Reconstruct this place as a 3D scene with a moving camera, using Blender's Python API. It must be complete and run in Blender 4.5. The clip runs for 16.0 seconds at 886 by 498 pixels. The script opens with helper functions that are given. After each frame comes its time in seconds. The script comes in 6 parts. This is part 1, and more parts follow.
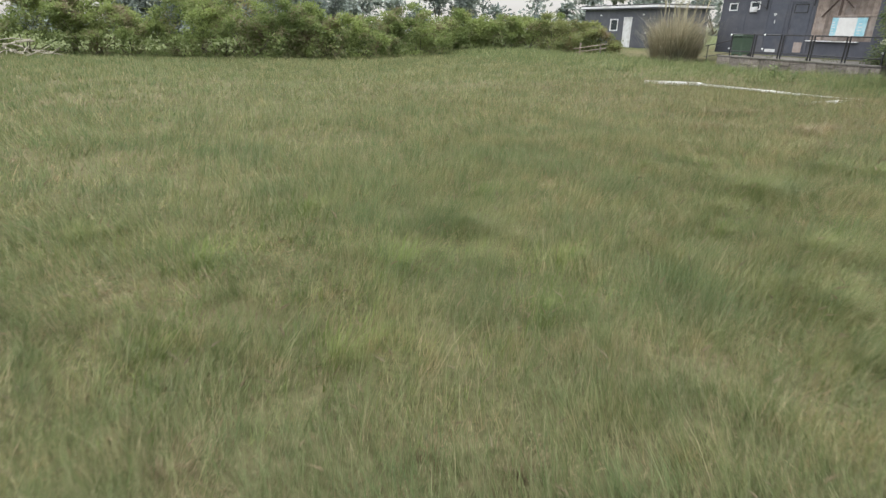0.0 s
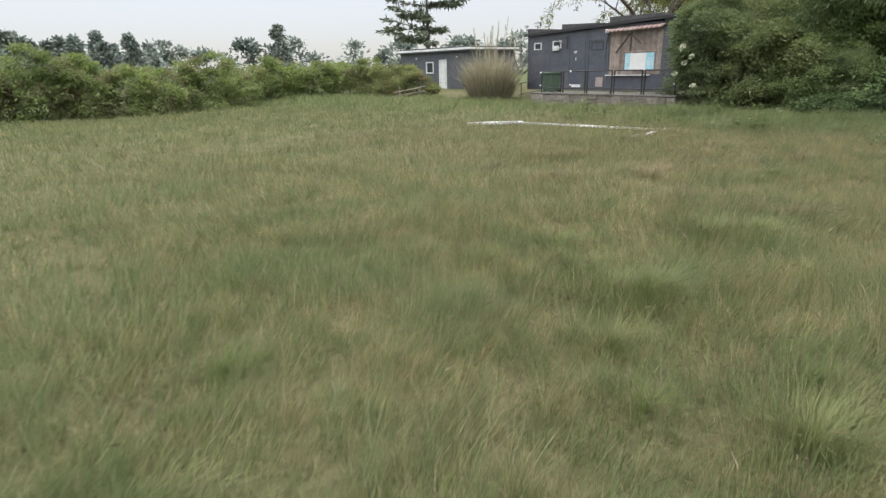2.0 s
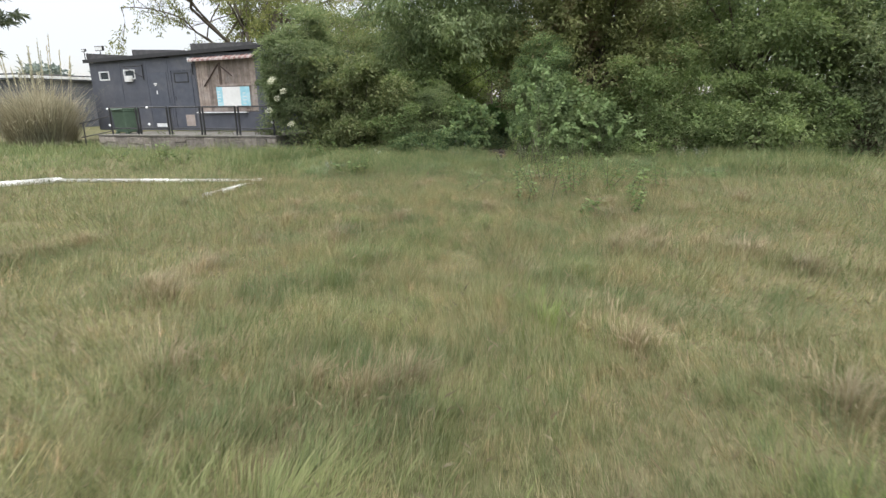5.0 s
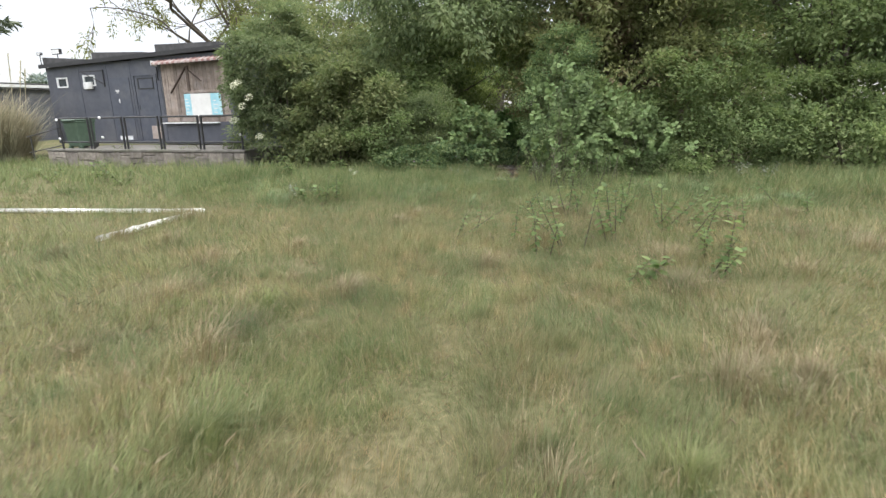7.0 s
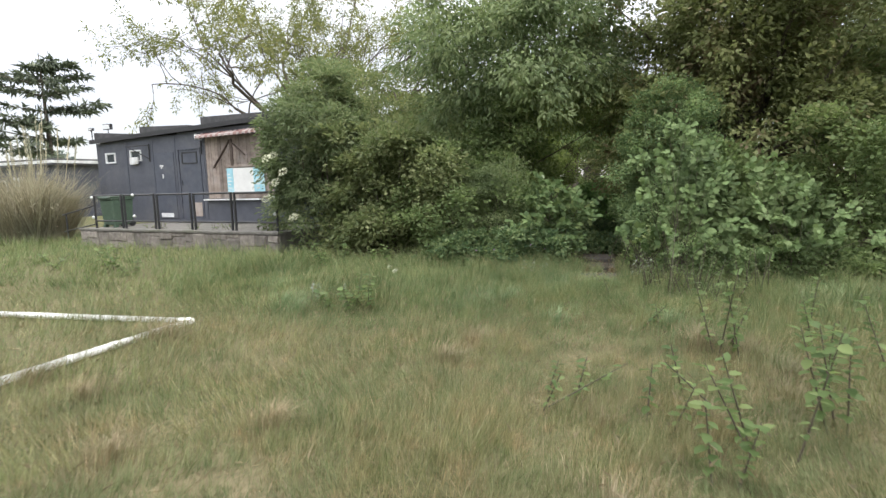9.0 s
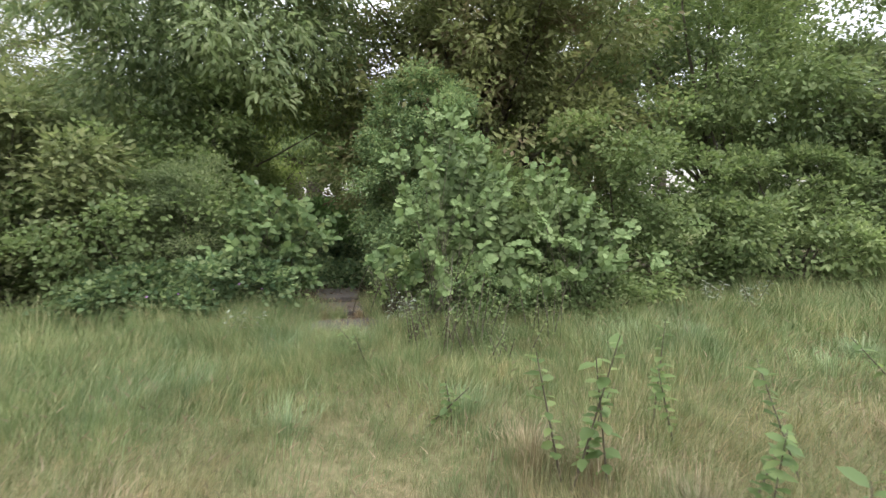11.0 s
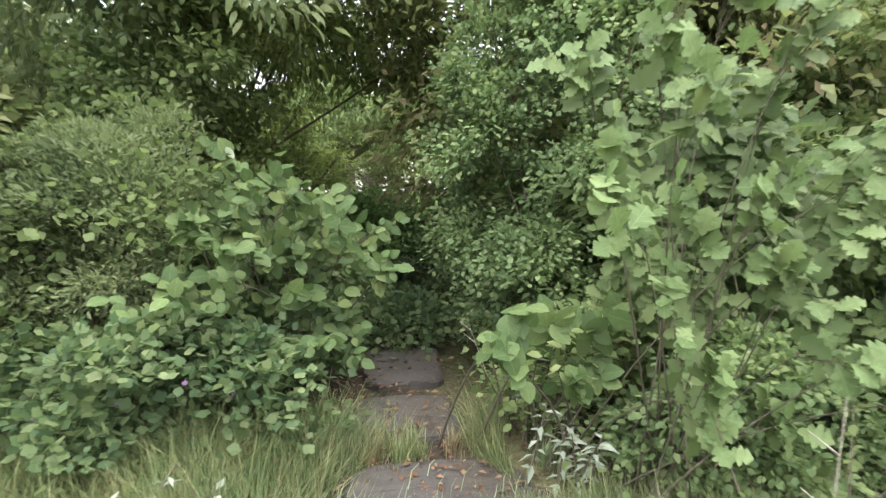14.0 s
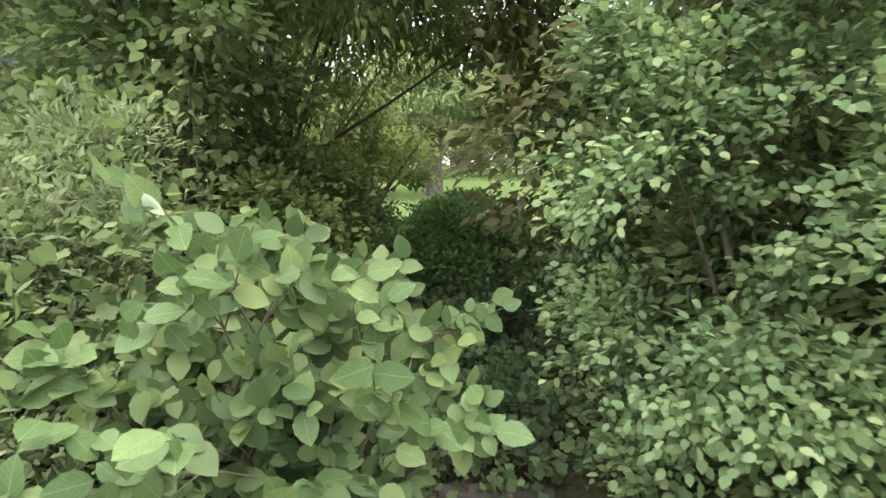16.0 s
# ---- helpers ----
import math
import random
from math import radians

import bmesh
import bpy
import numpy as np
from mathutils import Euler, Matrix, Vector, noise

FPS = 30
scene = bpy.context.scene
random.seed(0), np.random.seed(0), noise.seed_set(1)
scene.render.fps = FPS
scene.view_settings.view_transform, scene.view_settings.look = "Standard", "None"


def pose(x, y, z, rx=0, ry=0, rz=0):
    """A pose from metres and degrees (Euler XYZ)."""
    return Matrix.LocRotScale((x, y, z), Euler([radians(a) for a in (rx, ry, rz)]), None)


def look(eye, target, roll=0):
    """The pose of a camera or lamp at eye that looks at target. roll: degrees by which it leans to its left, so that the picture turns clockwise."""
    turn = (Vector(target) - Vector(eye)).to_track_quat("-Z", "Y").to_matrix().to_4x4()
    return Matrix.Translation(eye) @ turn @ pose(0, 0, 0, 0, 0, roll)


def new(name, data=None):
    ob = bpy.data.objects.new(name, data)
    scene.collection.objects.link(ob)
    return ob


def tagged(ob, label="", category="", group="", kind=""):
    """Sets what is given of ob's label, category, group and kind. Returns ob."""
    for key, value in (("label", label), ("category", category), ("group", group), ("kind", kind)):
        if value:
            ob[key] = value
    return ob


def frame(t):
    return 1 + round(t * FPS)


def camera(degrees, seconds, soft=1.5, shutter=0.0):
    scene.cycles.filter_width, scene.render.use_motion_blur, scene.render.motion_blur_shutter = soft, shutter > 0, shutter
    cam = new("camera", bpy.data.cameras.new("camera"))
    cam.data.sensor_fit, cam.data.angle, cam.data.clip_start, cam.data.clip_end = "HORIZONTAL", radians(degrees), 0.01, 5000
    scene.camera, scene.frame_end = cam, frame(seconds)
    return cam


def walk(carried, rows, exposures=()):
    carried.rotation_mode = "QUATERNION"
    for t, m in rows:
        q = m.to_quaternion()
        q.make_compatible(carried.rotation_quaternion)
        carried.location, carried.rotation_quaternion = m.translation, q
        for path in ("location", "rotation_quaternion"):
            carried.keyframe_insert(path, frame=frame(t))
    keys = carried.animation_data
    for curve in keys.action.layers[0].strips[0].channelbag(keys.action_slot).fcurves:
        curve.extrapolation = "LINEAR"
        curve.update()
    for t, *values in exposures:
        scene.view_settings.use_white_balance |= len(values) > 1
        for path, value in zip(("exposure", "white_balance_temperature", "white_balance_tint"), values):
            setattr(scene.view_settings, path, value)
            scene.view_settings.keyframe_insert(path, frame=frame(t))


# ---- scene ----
cam = camera(77.6, 16.0, soft=1.4, shutter=0.3)
METRES, EYE, TILT, LEAN, TURN = 21.4, 1.5, 0.0, 0.0, -29.4
ROWS = [
    (0.0, 0.0, 0.0, 0.0, 0.24, -22.21, -0.59),
    (0.5, 0.004, 0.0297, -0.0019, -0.83, -21.46, 0.11),
    (1.0, 0.0163, 0.0552, -0.0032, -12.53, -20.7, -0.53),
    (1.5, 0.0233, 0.0853, -0.0024, -16.7, -19.5, 0.32),
    (2.0, 0.0372, 0.1133, -0.002, -16.94, -18.1, 1.41),
    (2.5, 0.0611, 0.1361, -0.0021, -21.02, -17.18, 2.15),
    (3.0, 0.0812, 0.1565, -0.0032, -27.98, -16.36, 1.37),
    (3.5, 0.1033, 0.1702, -0.0037, -39.8, -15.74, 0.67),
    (4.0, 0.1317, 0.1853, -0.004, -48.68, -15.41, 0.53),
    (4.5, 0.1634, 0.2068, -0.0046, -52.33, -15.3, 0.72),
    (7.0, 0.3172, 0.3013, -0.0085, -50.96, -14.42, 1.17),
    (7.5, 0.345, 0.3204, -0.0086, -49.84, -13.92, 1.31),
    (8.0, 0.369, 0.3441, -0.0082, -47.64, -12.27, 1.62),
    (8.5, 0.3935, 0.3671, -0.0053, -44.59, -9.59, 1.61),
    (9.0, 0.4203, 0.3896, -0.0049, -44.13, -7.14, 1.58),
    (9.5, 0.4437, 0.4131, -0.0056, -45.94, -5.95, 1.14),
    (10.0, 0.4745, 0.4281, -0.0078, -56.5, -5.32, 0.3),
    (12.5, 0.6111, 0.5198, -0.0157, -77.6, -4.94, 0.89),
    (13.0, 0.6375, 0.5306, -0.0156, -67.11, -5.15, 1.75),
    (13.5, 0.6613, 0.5392, -0.0136, -66.22, -5.35, 1.6),
    (14.0, 0.6855, 0.5512, -0.015, -66.54, -6.15, 1.22),
    (14.5, 0.7108, 0.5651, -0.0163, -66.4, -8.77, 0.93),
    (15.0, 0.7392, 0.5778, -0.0041, -63.35, -9.29, 1.03),
    (15.5, 0.7494, 0.5825, 0.0003, -58.7, -8.82, 1.19),
    (16.0, 0.7585, 0.5929, -0.0001, -57.46, -8.61, 0.96),
]
walk(cam, [(t, pose(0, 0, EYE, TILT, LEAN, TURN) @ pose(METRES * x, METRES * y, METRES * z, 90 + pitch, roll, yaw)) for t, x, y, z, yaw, pitch, roll in ROWS],
     exposures=[(0.0, 0.22), (3.5, 0.08), (4.7, 0.34), (7.0, 0.56), (9.0, 0.46), (10.2, 0.58), (12.5, 1.20), (14.0, 1.28), (15.0, 1.48), (16.0, 1.58)])

# ---------------------------------------------------------------- light
world = bpy.data.worlds.new("overcast_sky")
scene.world = world
world.use_nodes = True
wn, wl = world.node_tree.nodes, world.node_tree.links
wn.clear()
w_out = wn.new("ShaderNodeOutputWorld")
w_add = wn.new("ShaderNodeAddShader")
w_sky = wn.new("ShaderNodeTexSky")
w_sky.sky_type = "NISHITA"
w_sky.sun_disc = False
w_sky.sun_elevation = radians(55)
w_sky.sun_rotation = radians(200)
w_bg = wn.new("ShaderNodeBackground")
w_bg.inputs["Strength"].default_value = 0.05
w_cloud = wn.new("ShaderNodeBackground")
w_cloud.inputs["Strength"].default_value = 1.0
w_co = wn.new("ShaderNodeTexCoord")
w_sep = wn.new("ShaderNodeSeparateXYZ")
w_ramp = wn.new("ShaderNodeValToRGB")
w_ramp.color_ramp.elements[0].position = 0.0
w_ramp.color_ramp.elements[0].color = (0.385, 0.362, 0.385, 1)
w_mid = w_ramp.color_ramp.elements.new(0.22)
w_mid.color = (0.70, 0.675, 0.70, 1)
w_high = w_ramp.color_ramp.elements.new(0.5)
w_high.color = (2.15, 2.15, 2.18, 1)
w_top = w_ramp.color_ramp.elements[len(w_ramp.color_ramp.elements) - 1]
w_top.position, w_top.color = 1.0, (3.0, 3.0, 3.0, 1)
wl.new(w_co.outputs["Generated"], w_sep.inputs[0])
wl.new(w_sep.outputs["Z"], w_ramp.inputs[0])
wl.new(w_ramp.outputs[0], w_cloud.inputs["Color"])
wl.new(w_sky.outputs[0], w_bg.inputs["Color"])
wl.new(w_bg.outputs[0], w_add.inputs[0])
wl.new(w_cloud.outputs[0], w_add.inputs[1])
wl.new(w_add.outputs[0], w_out.inputs["Surface"])

sun_data = bpy.data.lights.new("sun", "SUN")
sun_data.energy = 1.2
sun_data.angle = radians(40)
sun_data.color = (1.0, 0.97, 0.92)
sun = new("sun", sun_data)
sun.matrix_world = look((0, 0, 30), (6, 14, 0))


# ---------------------------------------------------------------- materials
def material(name):
    m = bpy.data.materials.new(name)
    m.use_nodes = True
    return m, m.node_tree.nodes, m.node_tree.links, m.node_tree.nodes["Principled BSDF"]


def noise_node(nodes, links, scale, detail=4, co=None, rough=0.6):
    n = nodes.new("ShaderNodeTexNoise")
    n.inputs["Scale"].default_value = scale
    n.inputs["Detail"].default_value = detail
    n.inputs["Roughness"].default_value = rough
    if co is not None:
        links.new(co, n.inputs["Vector"])
    return n


def ramp_node(nodes, links, fac, stops):
    r = nodes.new("ShaderNodeValToRGB")
    e = r.color_ramp.elements
    e[0].position, e[0].color = stops[0][0], (*stops[0][1], 1)
    e[1].position, e[1].color = stops[-1][0], (*stops[-1][1], 1)
    for p, c in stops[1:-1]:
        k = e.new(p)
        k.color = (*c, 1)
    links.new(fac, r.inputs[0])
    return r


def mix_node(nodes, links, fac, a, b, mode="MIX"):
    m = nodes.new("ShaderNodeMix")
    m.data_type, m.blend_type = "RGBA", mode
    for sock, v in ((m.inputs[0], fac), (m.inputs[6], a), (m.inputs[7], b)):
        if isinstance(v, (int, float)):
            sock.default_value = v
        elif isinstance(v, tuple):
            sock.default_value = (*v, 1)
        else:
            links.new(v, sock)
    return m.outputs[2]


def bump_node(nodes, links, height, bsdf, strength=0.4, distance=0.02):
    b = nodes.new("ShaderNodeBump")
    b.inputs["Strength"].default_value = strength
    b.inputs["Distance"].default_value = distance
    links.new(height, b.inputs["Height"])
    links.new(b.outputs[0], bsdf.inputs["Normal"])


def leaf_material(name, dark, mid, light, rough=0.5, glow=0.5, odd=None, patch=0.5):
    """Foliage: each leaf its own tone, patches of tone over the plant, light shining through."""
    m, n, l, b = material(name)
    geo = n.new("ShaderNodeNewGeometry")
    tone = ramp_node(n, l, geo.outputs["Random Per Island"], [(0.0, dark), (0.5, mid), (1.0, light)])
    big = noise_node(n, l, patch, 2, geo.outputs["Position"])
    shade = ramp_node(n, l, big.outputs["Fac"], [(0.3, (0.62, 0.68, 0.64)), (0.7, (1.3, 1.28, 1.2))])
    col = mix_node(n, l, 1.0, tone.outputs[0], shade.outputs[0], "MULTIPLY")
    if odd:
        many = noise_node(n, l, patch * 2.7, 3, geo.outputs["Position"])
        sel = ramp_node(n, l, many.outputs["Fac"], [(0.52, (0, 0, 0)), (0.68, (1, 1, 1))])
        col = mix_node(n, l, sel.outputs[0], col, odd)
    l.new(col, b.inputs["Base Color"])
    b.inputs["Roughness"].default_value = rough
    b.inputs["Specular IOR Level"].default_value = 0.16
    t = n.new("ShaderNodeBsdfTranslucent")
    warm = mix_node(n, l, 1.0, col, (1.12, 1.16, 0.98), "MULTIPLY")
    l.new(warm, t.inputs["Color"])
    mx = n.new("ShaderNodeMixShader")
    mx.inputs[0].default_value = glow
    l.new(b.outputs[0], mx.inputs[1])
    l.new(t.outputs[0], mx.inputs[2])
    l.new(mx.outputs[0], n["Material Output"].inputs["Surface"])
    return m


def plain_material(name, a, c, scale=8.0, rough=0.7, bump=0.3, metal=0.0, dist=0.01, stain=None, per_piece=0.0):
    m, n, l, b = material(name)
    co = n.new("ShaderNodeTexCoord").outputs["Object"]
    f = noise_node(n, l, scale, 5, co)
    col = ramp_node(n, l, f.outputs["Fac"], [(0.3, a), (0.7, c)]).outputs[0]
    if stain:
        s = noise_node(n, l, scale * 0.22, 4, co, 0.7)
        sel = ramp_node(n, l, s.outputs["Fac"], [(0.5, (0, 0, 0)), (0.68, (0.8, 0.8, 0.8))])
        col = mix_node(n, l, sel.outputs[0], col, stain)
    if per_piece:
        info = n.new("ShaderNodeObjectInfo")
        lo, hi = 1 - per_piece, 1 + per_piece
        v = ramp_node(n, l, info.outputs["Random"], [(0, (lo, lo, lo)), (1, (hi, hi, hi * 0.97))])
        col = mix_node(n, l, 1.0, col, v.outputs[0], "MULTIPLY")
    l.new(col, b.inputs["Base Color"])
    fine = noise_node(n, l, scale * 6, 4, co)
    rr = ramp_node(n, l, fine.outputs["Fac"], [(0.3, (rough * 0.8,) * 3), (0.7, (min(1, rough * 1.15),) * 3)])
    l.new(rr.outputs[0], b.inputs["Roughness"])
    b.inputs["Metallic"].default_value = metal
    bump_node(n, l, fine.outputs["Fac"], b, bump, dist)
    return m


def grass_material():
    m, n, l, b = material("meadow_grass")
    geo = n.new("ShaderNodeNewGeometry")
    tone = ramp_node(n, l, geo.outputs["Random Per Island"], [
        (0.0, (0.096, 0.118, 0.048)), (0.45, (0.152, 0.176, 0.076)), (0.8, (0.228, 0.232, 0.120)), (1.0, (0.314, 0.292, 0.182))])
    patch = noise_node(n, l, 0.8, 6, geo.outputs["Position"], 0.65)
    straw = ramp_node(n, l, patch.outputs["Fac"], [(0.40, (0, 0, 0)), (0.60, (0.85, 0.85, 0.85))])
    dry = ramp_node(n, l, geo.outputs["Random Per Island"], [(0.0, (0.162, 0.126, 0.066)), (0.5, (0.240, 0.187, 0.106)), (1.0, (0.358, 0.292, 0.178))])
    # the drier ground lies towards the hedge and the fallen frame
    sep = n.new("ShaderNodeSeparateXYZ")
    l.new(geo.outputs["Position"], sep.inputs[0])
    gx = n.new("ShaderNodeMapRange")
    l.new(sep.outputs["X"], gx.inputs[0])
    gx.inputs[1].default_value, gx.inputs[2].default_value = 2.0, 10.0
    gx.inputs[3].default_value, gx.inputs[4].default_value = 0.12, 1.0
    bx = n.new("ShaderNodeMapRange")
    l.new(sep.outputs["X"], bx.inputs[0])
    bx.inputs[1].default_value, bx.inputs[2].default_value = 17.6, 19.4
    bx.inputs[3].default_value, bx.inputs[4].default_value = 1.0, 0.12
    mul = n.new("ShaderNodeMath"); mul.operation = "MULTIPLY"
    l.new(gx.outputs[0], mul.inputs[0]); l.new(bx.outputs[0], mul.inputs[1])
    gy = n.new("ShaderNodeMapRange")
    l.new(sep.outputs["Y"], gy.inputs[0])
    gy.inputs[1].default_value, gy.inputs[2].default_value = 6.0, 15.0
    gy.inputs[3].default_value, gy.inputs[4].default_value = 1.0, 0.3
    mul3 = n.new("ShaderNodeMath"); mul3.operation = "MULTIPLY"
    l.new(mul.outputs[0], mul3.inputs[0]); l.new(gy.outputs[0], mul3.inputs[1])
    mul2 = n.new("ShaderNodeMath"); mul2.operation = "MULTIPLY"
    l.new(mul3.outputs[0], mul2.inputs[0]); l.new(straw.outputs[0], mul2.inputs[1])
    col = mix_node(n, l, mul2.outputs[0], tone.outputs[0], dry.outputs[0])
    cool = noise_node(n, l, 0.8, 3, geo.outputs["Position"])
    sel = ramp_node(n, l, cool.outputs["Fac"], [(0.49, (0, 0, 0)), (0.60, (0.75, 0.75, 0.75))])
    col = mix_node(n, l, sel.outputs[0], col, mix_node(n, l, 0.5, tone.outputs[0], (0.098, 0.158, 0.073)))
    bank = n.new("ShaderNodeMapRange")
    l.new(sep.outputs["X"], bank.inputs[0])
    bank.inputs[1].default_value, bank.inputs[2].default_value = 17.8, 19.6
    bank.inputs[3].default_value, bank.inputs[4].default_value = 0.0, 0.72
    fresh = ramp_node(n, l, geo.outputs["Random Per Island"], [(0.0, (0.112, 0.148, 0.060)), (0.6, (0.170, 0.208, 0.092)), (1.0, (0.280, 0.290, 0.160))])
    col = mix_node(n, l, bank.outputs[0], col, fresh.outputs[0])
    # tufts differ: blue-green, fresh, olive, and pinkish dead ones between
    tuft = noise_node(n, l, 6.5, 4, geo.outputs["Position"], 0.65)
    hue = ramp_node(n, l, tuft.outputs["Fac"], [(0.30, (0.66, 0.76, 0.80)), (0.43, (0.88, 0.98, 0.90)), (0.55, (1.08, 1.05, 1.04)), (0.68, (1.50, 1.18, 1.30))])
    col = mix_node(n, l, 1.0, col, hue.outputs[0], "MULTIPLY")
    lush = noise_node(n, l, 1.5, 3, geo.outputs["Position"], 0.6)
    vary = ramp_node(n, l, lush.outputs["Fac"], [(0.32, (0.78, 0.84, 0.82)), (0.68, (1.22, 1.16, 1.12))])
    col = mix_node(n, l, 1.0, col, vary.outputs[0], "MULTIPLY")
    l.new(col, b.inputs["Base Color"])
    b.inputs["Roughness"].default_value = 0.6
    b.inputs["Specular IOR Level"].default_value = 0.18
    t = n.new("ShaderNodeBsdfTranslucent")
    l.new(col, t.inputs["Color"])
    mx = n.new("ShaderNodeMixShader")
    mx.inputs[0].default_value = 0.3
    l.new(b.outputs[0], mx.inputs[1])
    l.new(t.outputs[0], mx.inputs[2])
    l.new(mx.outputs[0], n["Material Output"].inputs["Surface"])
    return m


def ground_material():
    m, n, l, b = material("meadow_soil_and_thatch")
    geo = n.new("ShaderNodeNewGeometry")
    pos = geo.outputs["Position"]
    a = noise_node(n, l, 0.5, 5, pos, 0.65)
    base = ramp_node(n, l, a.outputs["Fac"], [(0.3, (0.076, 0.082, 0.042)), (0.5, (0.106, 0.103, 0.058)), (0.68, (0.148, 0.128, 0.082))])
    f = noise_node(n, l, 18, 6, pos, 0.7)
    spk = ramp_node(n, l, f.outputs["Fac"], [(0.35, (0.55, 0.6, 0.5)), (0.65, (1.3, 1.25, 1.2))])
    col = mix_node(n, l, 1.0, base.outputs[0], spk.outputs[0], "MULTIPLY")
    lawn_sep = n.new("ShaderNodeSeparateXYZ")
    l.new(pos, lawn_sep.inputs[0])
    lw = n.new("ShaderNodeMapRange")
    l.new(lawn_sep.outputs["X"], lw.inputs[0])
    lw.inputs[1].default_value, lw.inputs[2].default_value = 27, 34
    lawn = mix_node(n, l, 1.0, (0.082, 0.118, 0.042), spk.outputs[0], "MULTIPLY")
    ly = n.new("ShaderNodeMapRange")
    l.new(lawn_sep.outputs["Y"], ly.inputs[0])
    ly.inputs[1].default_value, ly.inputs[2].default_value, ly.inputs[3].default_value, ly.inputs[4].default_value = 10, 15, 1, 0
    lm = n.new("ShaderNodeMath"); lm.operation = "MULTIPLY"
    l.new(lw.outputs[0], lm.inputs[0]); l.new(ly.outputs[0], lm.inputs[1])
    col = mix_node(n, l, lm.outputs[0], col, lawn)
    far_y = n.new("ShaderNodeMapRange")
    l.new(lawn_sep.outputs["Y"], far_y.inputs[0])
    far_y.inputs[1].default_value, far_y.inputs[2].default_value = 26, 34
    pasture = mix_node(n, l, 1.0, (0.105, 0.125, 0.060), spk.outputs[0], "MULTIPLY")
    col = mix_node(n, l, far_y.outputs[0], col, pasture)
    # bare earth on the trodden way through the hedge
    sep = n.new("ShaderNodeSeparateXYZ")
    l.new(pos, sep.inputs[0])
    wob = noise_node(n, l, 1.3, 3, pos)
    off = n.new("ShaderNodeMath"); off.operation = "MULTIPLY_ADD"
    l.new(wob.outputs["Fac"], off.inputs[0]); off.inputs[1].default_value = 0.9
    l.new(sep.outputs["Y"], off.inputs[2])
    dy = n.new("ShaderNodeMath"); dy.operation = "SUBTRACT"
    l.new(off.outputs[0], dy.inputs[0]); dy.inputs[1].default_value = 3.65
    ab = n.new("ShaderNodeMath"); ab.operation = "ABSOLUTE"
    l.new(dy.outputs[0], ab.inputs[0])
    wy = n.new("ShaderNodeMapRange")
    l.new(ab.outputs[0], wy.inputs[0])
    wy.inputs[1].default_value, wy.inputs[2].default_value, wy.inputs[3].default_value, wy.inputs[4].default_value = 0.25, 0.8, 1, 0
    wx = n.new("ShaderNodeMapRange")
    l.new(sep.outputs["X"], wx.inputs[0])
    wx.inputs[1].default_value, wx.inputs[2].default_value = 20.5, 21.1
    both = n.new("ShaderNodeMath"); both.operation = "MULTIPLY"
    l.new(wy.outputs[0], both.inputs[0]); l.new(wx.outputs[0], both.inputs[1])
    wx2 = n.new("ShaderNodeMapRange")
    l.new(sep.outputs["X"], wx2.inputs[0])
    wx2.inputs[1].default_value, wx2.inputs[2].default_value, wx2.inputs[3].default_value, wx2.inputs[4].default_value = 24.5, 26, 1, 0
    both2 = n.new("ShaderNodeMath"); both2.operation = "MULTIPLY"
    l.new(both.outputs[0], both2.inputs[0]); l.new(wx2.outputs[0], both2.inputs[1])
    earth = ramp_node(n, l, f.outputs["Fac"], [(0.3, (0.030, 0.024, 0.018)), (0.7, (0.070, 0.056, 0.043))])
    col = mix_node(n, l, both2.outputs[0], col, earth.outputs[0])
    l.new(col, b.inputs["Base Color"])
    b.inputs["Roughness"].default_value = 1.0
    b.inputs["Specular IOR Level"].default_value = 0.05
    bump_node(n, l, f.outputs["Fac"], b, 0.7, 0.03)
    return m


M_GRASS = grass_material()
M_GROUND = ground_material()
M_BRAMBLE = leaf_material("bramble_leaves", (0.122, 0.162, 0.071), (0.167, 0.217, 0.095), (0.258, 0.299, 0.147))
M_CHERRY = leaf_material("wild_cherry_leaves", (0.128, 0.168, 0.084), (0.179, 0.225, 0.111), (0.263, 0.299, 0.168))
M_DOGWOOD = leaf_material("dogwood_leaves", (0.119, 0.144, 0.069), (0.166, 0.193, 0.090), (0.246, 0.257, 0.139))
M_THORN = leaf_material("hawthorn_leaves", (0.131, 0.146, 0.063), (0.176, 0.196, 0.087), (0.233, 0.245, 0.116), odd=(0.184, 0.136, 0.086))
M_ELDER = leaf_material("elder_leaves", (0.106, 0.135, 0.071), (0.143, 0.179, 0.094), (0.209, 0.232, 0.136))
# darker than the single oak leaves: shade inside the sapling put into colour
M_OAK = leaf_material("darkened_lobed_oak_leaves", (0.085, 0.122, 0.048), (0.120, 0.164, 0.068), (0.170, 0.214, 0.096), glow=0.4)
M_HAZEL = leaf_material("hazel_leaves", (0.078, 0.118, 0.051), (0.119, 0.167, 0.072), (0.184, 0.225, 0.093), glow=0.4, patch=1.5)
M_PRIVET = leaf_material("privet_leaves", (0.129, 0.189, 0.095), (0.182, 0.249, 0.125), (0.288, 0.341, 0.174), patch=1.2)
M_IVY = leaf_material("ground_ivy_leaves", (0.071, 0.115, 0.063), (0.128, 0.180, 0.088), (0.216, 0.258, 0.135), patch=1.5)
M_WILLOW = leaf_material("young_willow_leaves", (0.100, 0.112, 0.036), (0.175, 0.188, 0.066), (0.256, 0.256, 0.108))
# needle green lightened and greyed, painting in some haze
M_PINE = leaf_material("haze_greyed_pine_needles", (0.078, 0.093, 0.074), (0.112, 0.132, 0.098), (0.167, 0.183, 0.129), glow=0.1)
